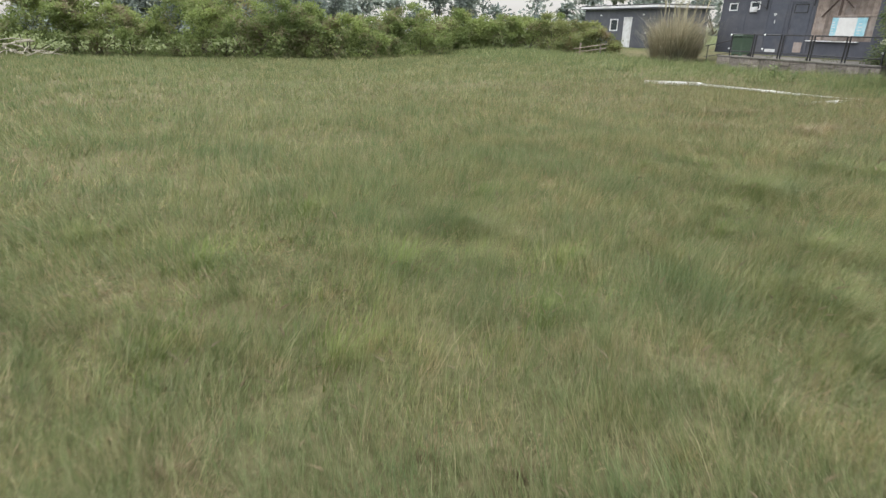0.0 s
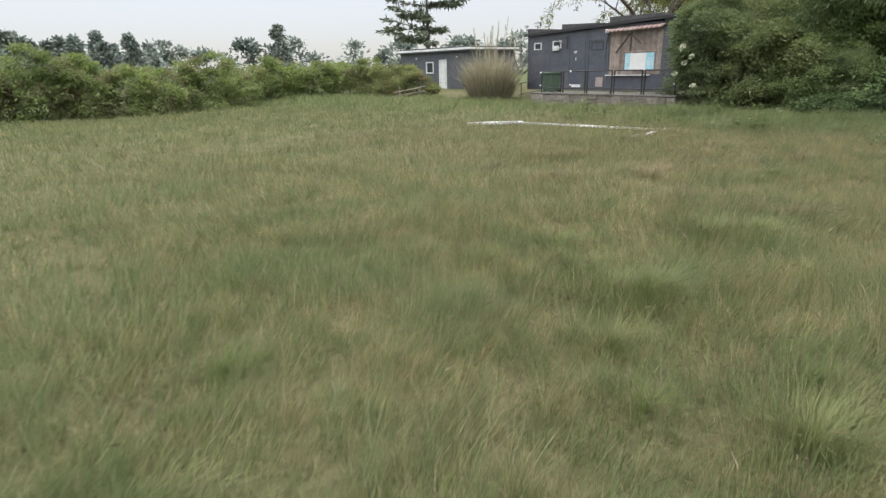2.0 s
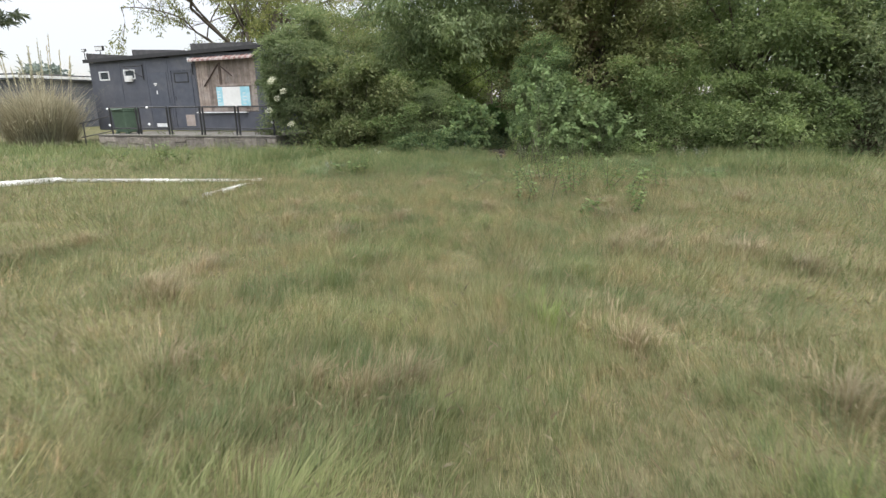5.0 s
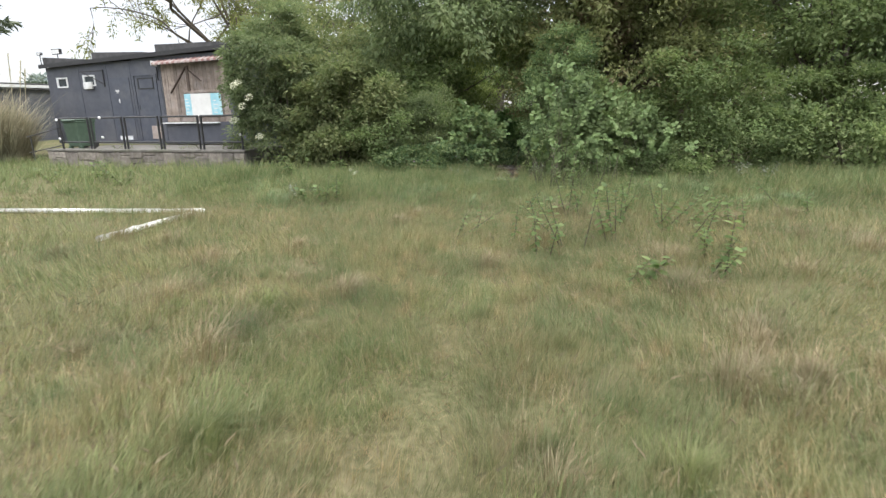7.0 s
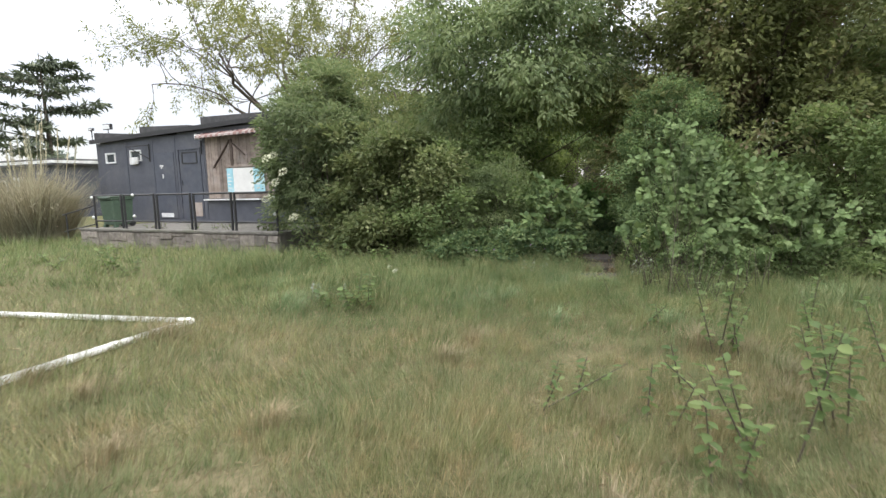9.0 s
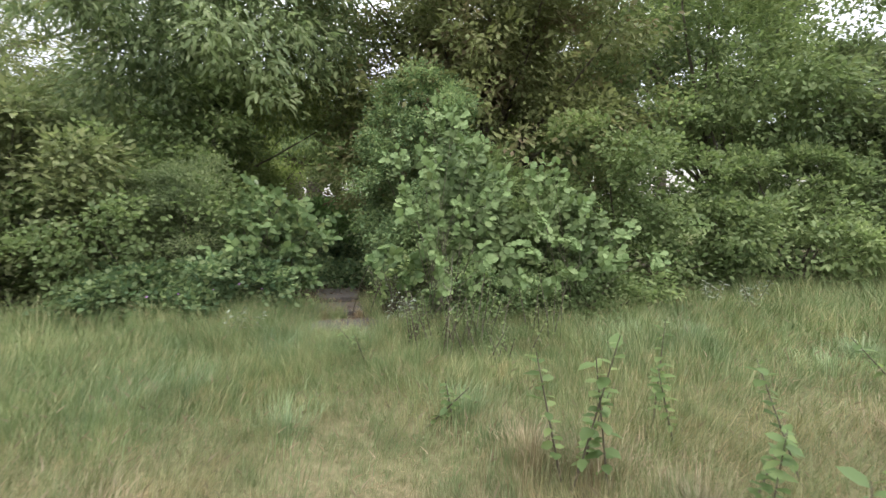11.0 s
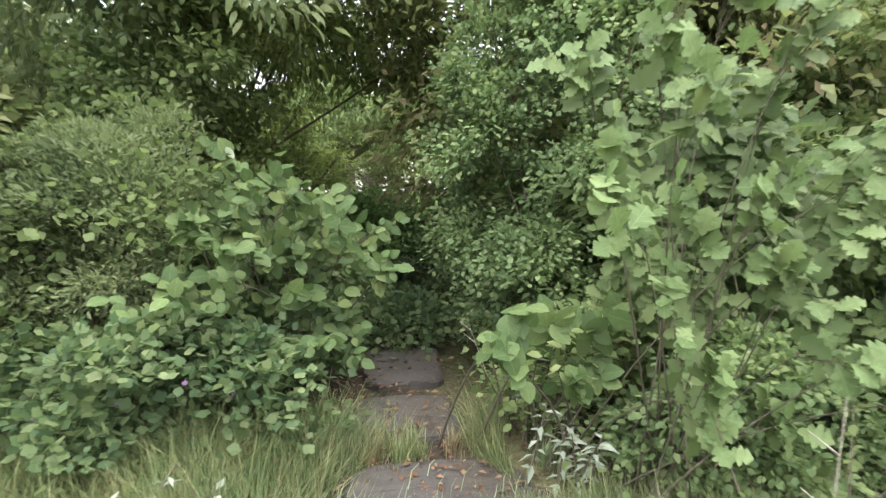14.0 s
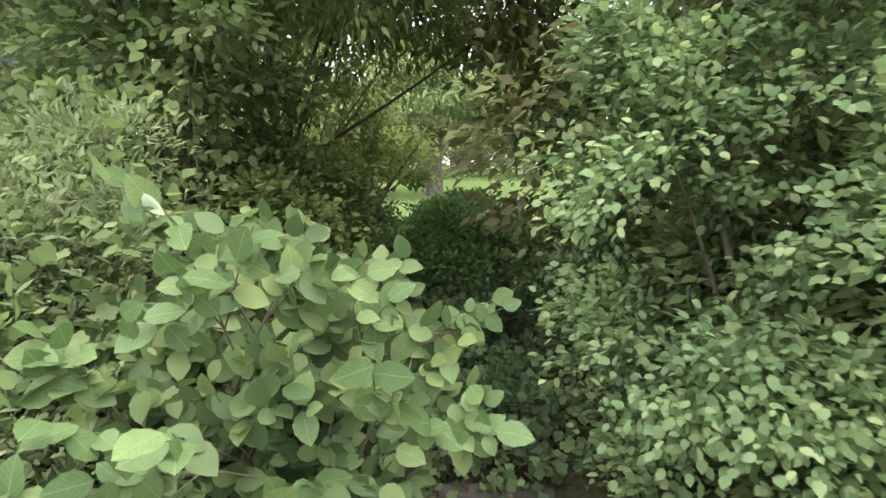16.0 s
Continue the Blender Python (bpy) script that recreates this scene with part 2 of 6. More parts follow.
# pale bluish grey: the haze of distance is painted into this leaf colour
M_FAR_HAZED = leaf_material("haze_toned_far_foliage", (0.145, 0.176, 0.178), (0.208, 0.240, 0.232), (0.275, 0.303, 0.275), glow=0.1, patch=0.1)
M_HEDGE = leaf_material("field_hedge_leaves", (0.140, 0.178, 0.072), (0.186, 0.228, 0.092), (0.240, 0.276, 0.120), odd=(0.208, 0.162, 0.124), patch=0.35)
M_WEED = leaf_material("weed_leaves", (0.081, 0.124, 0.050), (0.127, 0.177, 0.072), (0.196, 0.244, 0.107), patch=2)
M_DARKLEAF = leaf_material("dark_laurel_leaves", (0.095, 0.165, 0.063), (0.150, 0.242, 0.096), (0.224, 0.338, 0.136))
# lighter yellow-green: back light and sun on the leaves put into the colour
M_BACKLIT = leaf_material("backlit_yellow_green_leaves", (0.120, 0.150, 0.050), (0.165, 0.200, 0.072), (0.220, 0.250, 0.100), glow=0.55)
M_PALE = leaf_material("pale_turned_leaf", (0.55, 0.60, 0.50), (0.6, 0.65, 0.55), (0.65, 0.7, 0.6))
M_CREAM = leaf_material("cream_elder_flower", (0.45, 0.45, 0.32), (0.55, 0.55, 0.42), (0.65, 0.64, 0.52), glow=0.2)
M_LILAC = leaf_material("lilac_petals", (0.280, 0.138, 0.324), (0.350, 0.193, 0.396), (0.420, 0.248, 0.446), glow=0.2)
M_STRAW = leaf_material("pampas_straw", (0.190, 0.165, 0.120), (0.295, 0.262, 0.195), (0.440, 0.405, 0.325), glow=0.2)
M_PLUME = leaf_material("pampas_plume", (0.42, 0.38, 0.30), (0.50, 0.46, 0.37), (0.60, 0.55, 0.46), glow=0.3)
M_SEED = leaf_material("grass_seed_heads", (0.150, 0.118, 0.080), (0.205, 0.165, 0.112), (0.270, 0.225, 0.160), glow=0.3, patch=1.0)
M_THATCH = leaf_material("dead_thatch", (0.115, 0.080, 0.047), (0.190, 0.140, 0.086), (0.315, 0.255, 0.167), glow=0.15, patch=3.0)
M_LITTER = leaf_material("dead_leaves", (0.05, 0.028, 0.018), (0.10, 0.055, 0.035), (0.18, 0.12, 0.075), glow=0.05)
M_TUSSOCK = leaf_material("tussock_grass", (0.106, 0.128, 0.055), (0.156, 0.178, 0.076), (0.220, 0.218, 0.115), glow=0.3, patch=1.5)
M_DRYTUFT = leaf_material("dry_tussock_grass", (0.142, 0.113, 0.067), (0.223, 0.176, 0.112), (0.342, 0.284, 0.196), glow=0.25, patch=1.5)
M_BANKTUFT = leaf_material("bank_tussock_grass", (0.110, 0.155, 0.075), (0.165, 0.220, 0.111), (0.290, 0.330, 0.212), glow=0.3, patch=1.5)
M_SILVER = leaf_material("silver_downy_leaves", (0.151, 0.178, 0.137), (0.206, 0.234, 0.193), (0.275, 0.303, 0.262), glow=0.2)
M_MAPLE = leaf_material("field_maple_leaves", (0.103, 0.142, 0.058), (0.142, 0.186, 0.078), (0.201, 0.240, 0.112), patch=1.2)
M_SALLOW = leaf_material("sallow_leaves", (0.120, 0.152, 0.078), (0.165, 0.200, 0.105), (0.235, 0.268, 0.150), patch=1.5)
M_STALK = plain_material("bleached_stalk", (0.22, 0.20, 0.15), (0.32, 0.295, 0.235), 20, 0.8, 0.3)
M_BARK = plain_material("bark", (0.060, 0.048, 0.036), (0.135, 0.112, 0.088), 6, 0.9, 0.8, dist=0.03)
M_TWIG = plain_material("twig_bark", (0.055, 0.046, 0.030), (0.115, 0.098, 0.066), 10, 0.85, 0.5)
M_GREY_PAINT = plain_material("dark_grey_paint", (0.057, 0.062, 0.078), (0.083, 0.088, 0.107), 3, 0.55, 0.25, stain=(0.112, 0.112, 0.124))
M_GREY_DOOR = plain_material("dark_grey_door_paint", (0.053, 0.059, 0.078), (0.075, 0.083, 0.104), 4, 0.5, 0.2, stain=(0.106, 0.106, 0.117))
M_BLACK = plain_material("black_painted_iron", (0.012, 0.012, 0.014), (0.028, 0.027, 0.028), 12, 0.5, 0.2)
M_FELT = plain_material("roofing_felt", (0.040, 0.040, 0.043), (0.085, 0.083, 0.083), 5, 0.95, 0.5)
M_WHITE = plain_material("white_painted_wood", (0.56, 0.57, 0.57), (0.74, 0.75, 0.75), 6, 0.5, 0.2, stain=(0.42, 0.41, 0.38))
M_PIPE = plain_material("white_plastic_pipe", (0.66, 0.66, 0.63), (0.80, 0.80, 0.78), 5, 0.4, 0.1, stain=(0.50, 0.50, 0.43))
M_STONE = plain_material("rubble_stone", (0.125, 0.108, 0.095), (0.27, 0.24, 0.215), 9, 0.9, 0.7, dist=0.02, stain=(0.12, 0.11, 0.09), per_piece=0.3)
M_MORTAR = plain_material("mortar", (0.12, 0.11, 0.10), (0.21, 0.195, 0.175), 14, 0.95, 0.6)
M_SLAB = plain_material("terrace_concrete", (0.095, 0.088, 0.078), (0.165, 0.155, 0.138), 6, 0.9, 0.5, stain=(0.075, 0.08, 0.05))
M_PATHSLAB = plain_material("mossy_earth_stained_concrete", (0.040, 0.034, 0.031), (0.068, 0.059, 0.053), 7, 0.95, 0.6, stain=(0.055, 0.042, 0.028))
M_WOOD = plain_material("weathered_boards", (0.15, 0.118, 0.098), (0.29, 0.238, 0.208), 5, 0.85, 0.5, stain=(0.30, 0.27, 0.255), per_piece=0.28)
M_BRACE = plain_material("dark_stained_batten", (0.060, 0.042, 0.034), (0.105, 0.078, 0.062), 6, 0.8, 0.4)
M_RED = plain_material("faded_red_sheet", (0.180, 0.070, 0.059), (0.300, 0.189, 0.175), 6, 0.6, 0.3, stain=(0.390, 0.336, 0.322))
ared = M_RED.node_tree
acol = ared.nodes["Principled BSDF"].inputs["Base Color"].links[0].from_socket
aco = ared.nodes.new("ShaderNodeTexCoord").outputs["Object"]
awav = ared.nodes.new("ShaderNodeTexWave")
awav.inputs["Scale"].default_value = 1.4
awav.inputs["Distortion"].default_value = 1.5
ared.links.new(aco, awav.inputs["Vector"])
asel = ramp_node(ared.nodes, ared.links, awav.outputs["Fac"], [(0.45, (0, 0, 0)), (0.6, (0.8, 0.8, 0.8))])
ared.links.new(mix_node(ared.nodes, ared.links, asel.outputs[0], acol, (0.42, 0.37, 0.35)), ared.nodes["Principled BSDF"].inputs["Base Color"])
M_BLUE = plain_material("pale_blue_board", (0.24, 0.48, 0.56), (0.36, 0.60, 0.67), 5, 0.6, 0.1, stain=(0.55, 0.68, 0.70))
M_BOARD = plain_material("off_white_board", (0.60, 0.60, 0.58), (0.72, 0.72, 0.70), 4, 0.6, 0.1, stain=(0.52, 0.52, 0.50))
M_BIN = plain_material("green_bin_plastic", (0.048, 0.078, 0.053), (0.071, 0.108, 0.074), 6, 0.5, 0.15)
M_DARK = plain_material("dark_interior", (0.012, 0.012, 0.013), (0.02, 0.02, 0.02), 3, 0.9, 0.1)
M_TERRACOTTA = plain_material("bare_board_patch", (0.26, 0.21, 0.18), (0.36, 0.31, 0.28), 6, 0.8, 0.3)
m_glass, gn, gl_, gb = material("window_glass")
gb.inputs["Base Color"].default_value = (0.05, 0.06, 0.065, 1)
gb.inputs["Roughness"].default_value = 0.12
gb.inputs["Specular IOR Level"].default_value = 0.2
M_GLASS = m_glass


# ---------------------------------------------------------------- mesh helpers
def np_mesh(name, verts, tris, mat, smooth=False):
    verts = np.asarray(verts, dtype=np.float32).reshape(-1, 3)
    tris = np.asarray(tris, dtype=np.int32).reshape(-1, 3)
    me = bpy.data.meshes.new(name)
    me.vertices.add(len(verts))
    me.vertices.foreach_set("co", verts.ravel())
    me.loops.add(len(tris) * 3)
    me.loops.foreach_set("vertex_index", tris.ravel())
    me.polygons.add(len(tris))
    me.polygons.foreach_set("loop_start", np.arange(0, len(tris) * 3, 3, dtype=np.int32))
    me.update(calc_edges=True)
    if smooth:
        me.polygons.foreach_set("use_smooth", np.ones(len(tris), dtype=bool))
    me.materials.append(mat)
    return me


def bm_mesh(name, bm, mat):
    me = bpy.data.meshes.new(name)
    bm.normal_update()
    bm.to_mesh(me)
    bm.free()
    me.materials.append(mat)
    return me


def thing(name, m, label, category, group="", kind=""):
    ob = new(name)
    ob.matrix_world = m
    ob.empty_display_size = 0.1
    return tagged(ob, label, category, group, kind)


def part(name, me, mat, parent, label="", m=None):
    """One mesh object under a thing or a part; me is a mesh or a bmesh."""
    if isinstance(me, bmesh.types.BMesh):
        me = bm_mesh(name, me, mat)
    ob = new(name, me)
    ob.parent = parent
    if m is not None:
        ob.matrix_basis = m
    return tagged(ob, label)


def box(x0, x1, y0, y1, z0, z1, bevel=0.0, bm=None):
    bm = bm or bmesh.new()
    m = Matrix.LocRotScale(((x0 + x1) / 2, (y0 + y1) / 2, (z0 + z1) / 2), None, (x1 - x0, y1 - y0, z1 - z0))
    geom = bmesh.ops.create_cube(bm, size=1, matrix=m)
    if bevel:
        edges = list({e for v in geom["verts"] for e in v.link_edges})
        bmesh.ops.bevel(bm, geom=edges, offset=bevel, segments=1, affect="EDGES")
    return bm


def rod(p, q, r, sides=8, bm=None, r2=None):
    bm = bm or bmesh.new()
    p, q = Vector(p), Vector(q)
    turn = (q - p).to_track_quat("Z", "Y").to_matrix().to_4x4()
    bmesh.ops.create_cone(bm, cap_ends=True, segments=sides, radius1=r, radius2=r if r2 is None else r2, depth=(q - p).length,
                          matrix=Matrix.Translation((p + q) / 2) @ turn)
    return bm


def unit(a):
    return a / np.maximum(np.linalg.norm(a, axis=-1, keepdims=True), 1e-6)


class Tubes:
    """Tapered round limbs gathered into one mesh."""

    def __init__(self, sides=5):
        self.v, self.f, self.n, self.sides = [], [], 0, sides

    def add(self, pts, radii):
        pts = np.asarray(pts, float)
        k, s = len(pts), self.sides
        d = unit(np.gradient(pts, axis=0))
        ref = np.where(np.abs(d[:, 2:3]) < 0.9, np.array([[0, 0, 1.0]]), np.array([[1.0, 0, 0]]))
        a = unit(np.cross(d, ref))
        b = np.cross(d, a)
        th = np.arange(s) * 2 * np.pi / s
        ring = pts[:, None] + np.asarray(radii, float)[:, None, None] * (np.cos(th)[None, :, None] * a[:, None] + np.sin(th)[None, :, None] * b[:, None])
        self.v.append(ring.reshape(-1, 3))
        i = np.arange(k - 1)[:, None] * s + np.arange(s)[None]
        j = np.arange(k - 1)[:, None] * s + (np.arange(s)[None] + 1) % s
        self.f.append(np.concatenate([np.stack([i, j, j + s], -1).reshape(-1, 3), np.stack([i, j + s, i + s], -1).reshape(-1, 3)]) + self.n)
        self.n += k * s

    def mesh(self, name, mat):
        return np_mesh(name, np.concatenate(self.v), np.concatenate(self.f), mat, True)


def template(points, tris):
    return np.array(points, float), np.array(tris, int)


# leaf shapes: x across, y along, z up, one unit long
LEAF_SMALL = template([(0, 0, 0), (0.27, 0.45, 0.07), (0, 1, -0.08), (-0.27, 0.45, 0.07)], [(0, 1, 2), (0, 2, 3)])
LEAF_LONG = template([(0, 0, 0), (0.17, 0.4, 0.05), (0, 1, -0.2), (-0.17, 0.4, 0.05)], [(0, 1, 2), (0, 2, 3)])
LEAF_LANCE = template([(0, 0, 0), (0.15, 0.3, 0.04), (0.13, 0.65, 0.0), (0, 1, -0.16), (-0.13, 0.65, 0.0), (-0.15, 0.3, 0.04)], [(0, 1, 5), (1, 2, 4), (1, 4, 5), (2, 3, 4)])
LEAF_OVAL = template([(0, 0, 0), (0.30, 0.28, 0.05), (0.29, 0.66, 0.03), (0, 1.0, -0.1), (-0.29, 0.66, 0.03), (-0.30, 0.28, 0.05), (0, 0.45, -0.03)],
                     [(6, 0, 1), (6, 1, 2), (6, 2, 3), (6, 3, 4), (6, 4, 5), (6, 5, 0)])
LEAF_FINE = template([(0, 0, 0), (0.22, 0.14, 0.03), (0.33, 0.38, 0.04), (0.30, 0.64, 0.02), (0.15, 0.86, -0.04), (0, 1.0, -0.1), (-0.15, 0.86, -0.04), (-0.30, 0.64, 0.02), (-0.33, 0.38, 0.04), (-0.22, 0.14, 0.03), (0, 0.45, -0.03)],
                     [(10, 0, 1), (10, 1, 2), (10, 2, 3), (10, 3, 4), (10, 4, 5), (10, 5, 6), (10, 6, 7), (10, 7, 8), (10, 8, 9), (10, 9, 0)])
LEAF_ROUND = template([(0, 0, 0), (0.30, 0.28, 0.05), (0.29, 0.66, 0.03), (0, 1.0, -0.1), (-0.29, 0.66, 0.03), (-0.30, 0.28, 0.05)], [(0, 1, 5), (1, 2, 4), (1, 4, 5), (2, 3, 4)])


def lobed(lobes, depth, width, n=22):
    pts = [(0, 0.42, -0.02), (0, 0, 0)]
    for i in range(1, n):
        a = math.pi * 2 * i / n
        r = 0.50 * (1 - depth * (0.5 + 0.5 * math.cos(a * lobes))) * (0.98 - 0.24 * math.cos(a))
        pts.append((math.sin(a) * r * width, 0.45 - math.cos(a) * r, 0.05 * abs(math.sin(a))))
    tris = [(0, i, i + 1) for i in range(1, len(pts) - 1)] + [(0, len(pts) - 1, 1)]
    return template(pts, tris)


LEAF_OAK = template([(0, 0, 0), (0.10, 0.12, 0.02), (0.22, 0.26, 0.03), (0.16, 0.36, 0.02), (0.33, 0.52, 0.04), (0.22, 0.61, 0.02), (0.32, 0.78, 0.02), (0.16, 0.86, -0.04), (0, 1.0, -0.1),
                     (-0.16, 0.86, -0.04), (-0.32, 0.78, 0.02), (-0.22, 0.61, 0.02), (-0.33, 0.52, 0.04), (-0.16, 0.36, 0.02), (-0.22, 0.26, 0.03), (-0.10, 0.12, 0.02), (0, 0.55, -0.02)],
                    [(16, i, (i + 1) % 16) for i in range(16)])
LEAF_IVY = lobed(5, 0.30, 1.05, 15)


def leaf_arrays(P, axis, normal, size, shape):
    tv, tf = shape
    Y = unit(axis)
    Z = unit(normal - np.sum(normal * Y, -1, keepdims=True) * Y)
    X = np.cross(Y, Z)
    s = np.asarray(size)[:, None, None]
    V = P[:, None] + s * (tv[None, :, 0:1] * X[:, None] + tv[None, :, 1:2] * Y[:, None] + tv[None, :, 2:3] * Z[:, None])
    F = tf[None] + (np.arange(len(P)) * len(tv))[:, None, None]
    return V.reshape(-1, 3), F.reshape(-1, 3)


def smooth01(a, b, x):
    t = np.clip((np.asarray(x, float) - a) / (b - a), 0, 1)
    return t * t * (3 - 2 * t)


def ground_z(x, y):
    """Height of the ground: a field that falls a little, a low bank under the hedge, a lawn that climbs beyond it."""
    x, y = np.asarray(x, float), np.asarray(y, float)
    z = -0.022 * np.clip(x, -60, 17.5)
    z = z - 0.16 * smooth01(8, 30, y) * (1 - smooth01(12, 20, x))
    z = z + smooth01(18.2, 21.6, x) * 0.21
    z = z + smooth01(25, 62, x) * 1.35 * (1 - smooth01(9, 17, y))
    z = z + smooth01(24, 32, x) * 0.25 * smooth01(9, 17, y)
    z = z + 0.03 * np.sin(x * 0.55 + 0.7 * y) * np.sin(y * 0.43 - 0.2 * x) + 0.02 * np.sin(1.7 * x + 0.3) * np.sin(1.9 * y + 1.1)
    return z


def gz(x, y):
    return float(ground_z(x, y))


# ---------------------------------------------------------------- plant makers
def crown_clumps(rng, centre, radii, count, inner=0.25, low=-0.75, seed=0, lump=0.35, bough=0.30):
    """Clump centres and outward directions: billowing boughs on the lumpy shell of a crown, and some leafage inside it."""
    centre, radii = np.asarray(centre, float), np.asarray(radii, float)
    nb = max(7, count // 13)
    d = unit(rng.normal(size=(nb * 4, 3)))
    d = d[d[:, 2] > low][:nb]
    level = np.linalg.norm(d[:, :2], axis=1)
    wide = np.where(d[:, 2] < 0.25, np.maximum(level, 0.90 + 0.1 * rng.random(len(d))), level)
    d = np.column_stack([d[:, :2] * (wide / np.maximum(level, 0.05))[:, None], d[:, 2]])
    f = np.array([1 + lump * (noise.noise(Vector(v * 1.7 + seed * 7.3)) + 0.5 * noise.noise(Vector(v * 4.1 + seed * 3.1))) for v in d])
    f = f * rng.uniform(0.66, 0.90, len(d))
    B = centre + d * f[:, None] * radii
    rb = bough * (radii.prod() ** (1 / 3)) * rng.uniform(0.55, 1.25, len(d))
    i = rng.integers(0, len(d), count)
    e = unit(unit(rng.normal(size=(count, 3))) + d[i] * 0.8 + np.array([0, 0, 0.45]))
    C = B[i] + e * (rb[i] * rng.uniform(0.75, 1.08, count))[:, None] * np.array([1, 1, 0.8])
    D = unit(e + 0.4 * d[i])
    m = rng.random(count) < inner
    g = unit(rng.normal(size=(count, 3)))
    g[:, 2] = np.where(g[:, 2] < low, -g[:, 2], g[:, 2])
    C = np.where(m[:, None], centre + g * radii * rng.uniform(0.3, 0.72, count)[:, None], C)
    return C, np.where(m[:, None], g, D)


def clump_leaves(rng, C, D, per, spread, size, shape, droop=0.2, flat=0.55, upright=0.0):
    """Leaves scattered about each clump centre, facing out and up."""
    n = len(C) * per
    i = np.repeat(np.arange(len(C)), per)
    cs = rng.uniform(0.6, 1.3, len(C))[i][:, None]
    off = np.clip(rng.normal(size=(n, 3)), -1.9, 1.9) * spread * 0.62 * cs
    off[:, 2] *= flat
    out = D[i]
    P = C[i] + off
    P[:, 2] = np.maximum(P[:, 2], ground_z(P[:, 0], P[:, 1]) + 0.03)
    axis = out * 0.7 + unit(off) * 0.7 + rng.normal(size=(n, 3)) * 0.5 + np.array([0, 0, upright - droop])
    normal = np.array([0, 0, 0.8]) + out * 0.6 + rng.normal(size=(n, 3)) * 0.45
    return leaf_arrays(P, axis, normal, size * rng.uniform(0.6, 1.25, n), shape)


def skirt(rng, C, D, x, y, radii, count, height):
    """Leafage down to the ground round the foot of a shrub."""
    a = rng.uniform(0, 2 * np.pi, count)
    r = rng.uniform(0.6, 0.98, count)
    d = np.stack([np.cos(a), np.sin(a), np.zeros(count)], -1)
    P = np.stack([x + d[:, 0] * r * radii[0], y + d[:, 1] * r * radii[1], np.zeros(count)], -1)
    P[:, 2] = ground_z(P[:, 0], P[:, 1]) + rng.uniform(0.05, 0.75 * height, count)
    return np.concatenate([C, P]), np.concatenate([D, unit(d + np.array([0, 0, 0.4]))])


def limbs_to(rng, tubes, base, targets, r0, wander=0.12):
    for t in targets:
        b = np.asarray(base) + rng.normal(size=3) * np.array([0.06, 0.06, 0])
        m = (b + t) / 2 + rng.normal(size=3) * wander * np.linalg.norm(t - b) + np.array([0, 0, 0.1 * np.linalg.norm(t - b)])
        k = np.linspace(0, 1, 6)[:, None]
        tubes.add((1 - k) ** 2 * b + 2 * k * (1 - k) * m + k ** 2 * t, r0 * (1 - 0.85 * k[:, 0]))


def bush(name, x, y, radii, height, label, mat, shape, size, clumps, per, seed, category="bush", group="", spread=0.22, droop=0.2, inner=0.25,
         low=-0.75, stems=14, r0=0.025, lump=0.35, upright=0.0, flat=0.55, trunk=0.0, foot=0.2, shift=(0.0, 0.0)):
    """A shrub: branching stems and a ragged crown of many leaves."""
    rng = np.random.default_rng(seed)
    z = gz(x, y)
    ob = thing(name, pose(x, y, z), label, category, group)
    C, D = crown_clumps(rng, (x + shift[0], y + shift[1], z + height), radii, clumps, inner, low, seed, lump)
    if foot and not trunk:
        C, D = skirt(rng, C, D, x, y, radii, int(clumps * foot), height)
    C[:, 2] = np.maximum(C[:, 2], ground_z(C[:, 0], C[:, 1]) + 0.08)
    V, F = clump_leaves(rng, C, D, per, spread, size, shape, droop, flat, upright)
    o = np.array([x, y, z])
    part("crown", np_mesh("crown", V - o, F, mat), mat, ob)
    tubes = Tubes(5)
    pick = C[rng.permutation(len(C))[:stems]] - o
    if trunk:
        tt = Tubes(8)
        lean = rng.normal(size=2) * 0.15
        tt.add([(0, 0, -0.2), (lean[0] * 0.4, lean[1] * 0.4, trunk * 0.5), (lean[0], lean[1], trunk)], [r0 * 2.6, r0 * 2.0, r0 * 1.4])
        part("trunk", tt.mesh("trunk", M_BARK), M_BARK, ob)
        pick = pick[pick[:, 2] > trunk * 0.8]
        limbs_to(rng, tubes, (lean[0], lean[1], trunk * 0.9), pick, r0)
    else:
        limbs_to(rng, tubes, (0, 0, -0.05), pick, r0)
    tagged(part("branchwork", tubes.mesh("branchwork", M_TWIG), M_TWIG, ob), kind="stuff")
    return ob


def grow(rng, tubes, tips, p, d, length, r, depth, spread, lift):
    """One limb with its side limbs."""
    k = 5
    pts, q, dd = [p], np.array(p), np.array(d)
    for _ in range(k):
        dd = unit(dd + rng.normal(size=3) * 0.16 + np.array([0, 0, lift]))
        q = q + dd * length / k
        pts.append(q)
    tubes.add(pts, np.linspace(r, r * (0.5 if depth else 0.25), k + 1))
    if depth == 0:
        tips.extend((pts[i], dd) for i in range(1, k + 1))
        return
    n = 3 if depth > 2 else 4
    for i in range(n):
        at = pts[2 + (i * 4) // n] if i < n - 1 else pts[-1]
        side = unit(dd + rng.normal(size=3) * spread)
        grow(rng, tubes, tips, at, side, length * rng.uniform(0.55, 0.8), r * 0.5, depth - 1, spread, lift)
    if depth == 1:
        tips.append((pts[-1], dd))


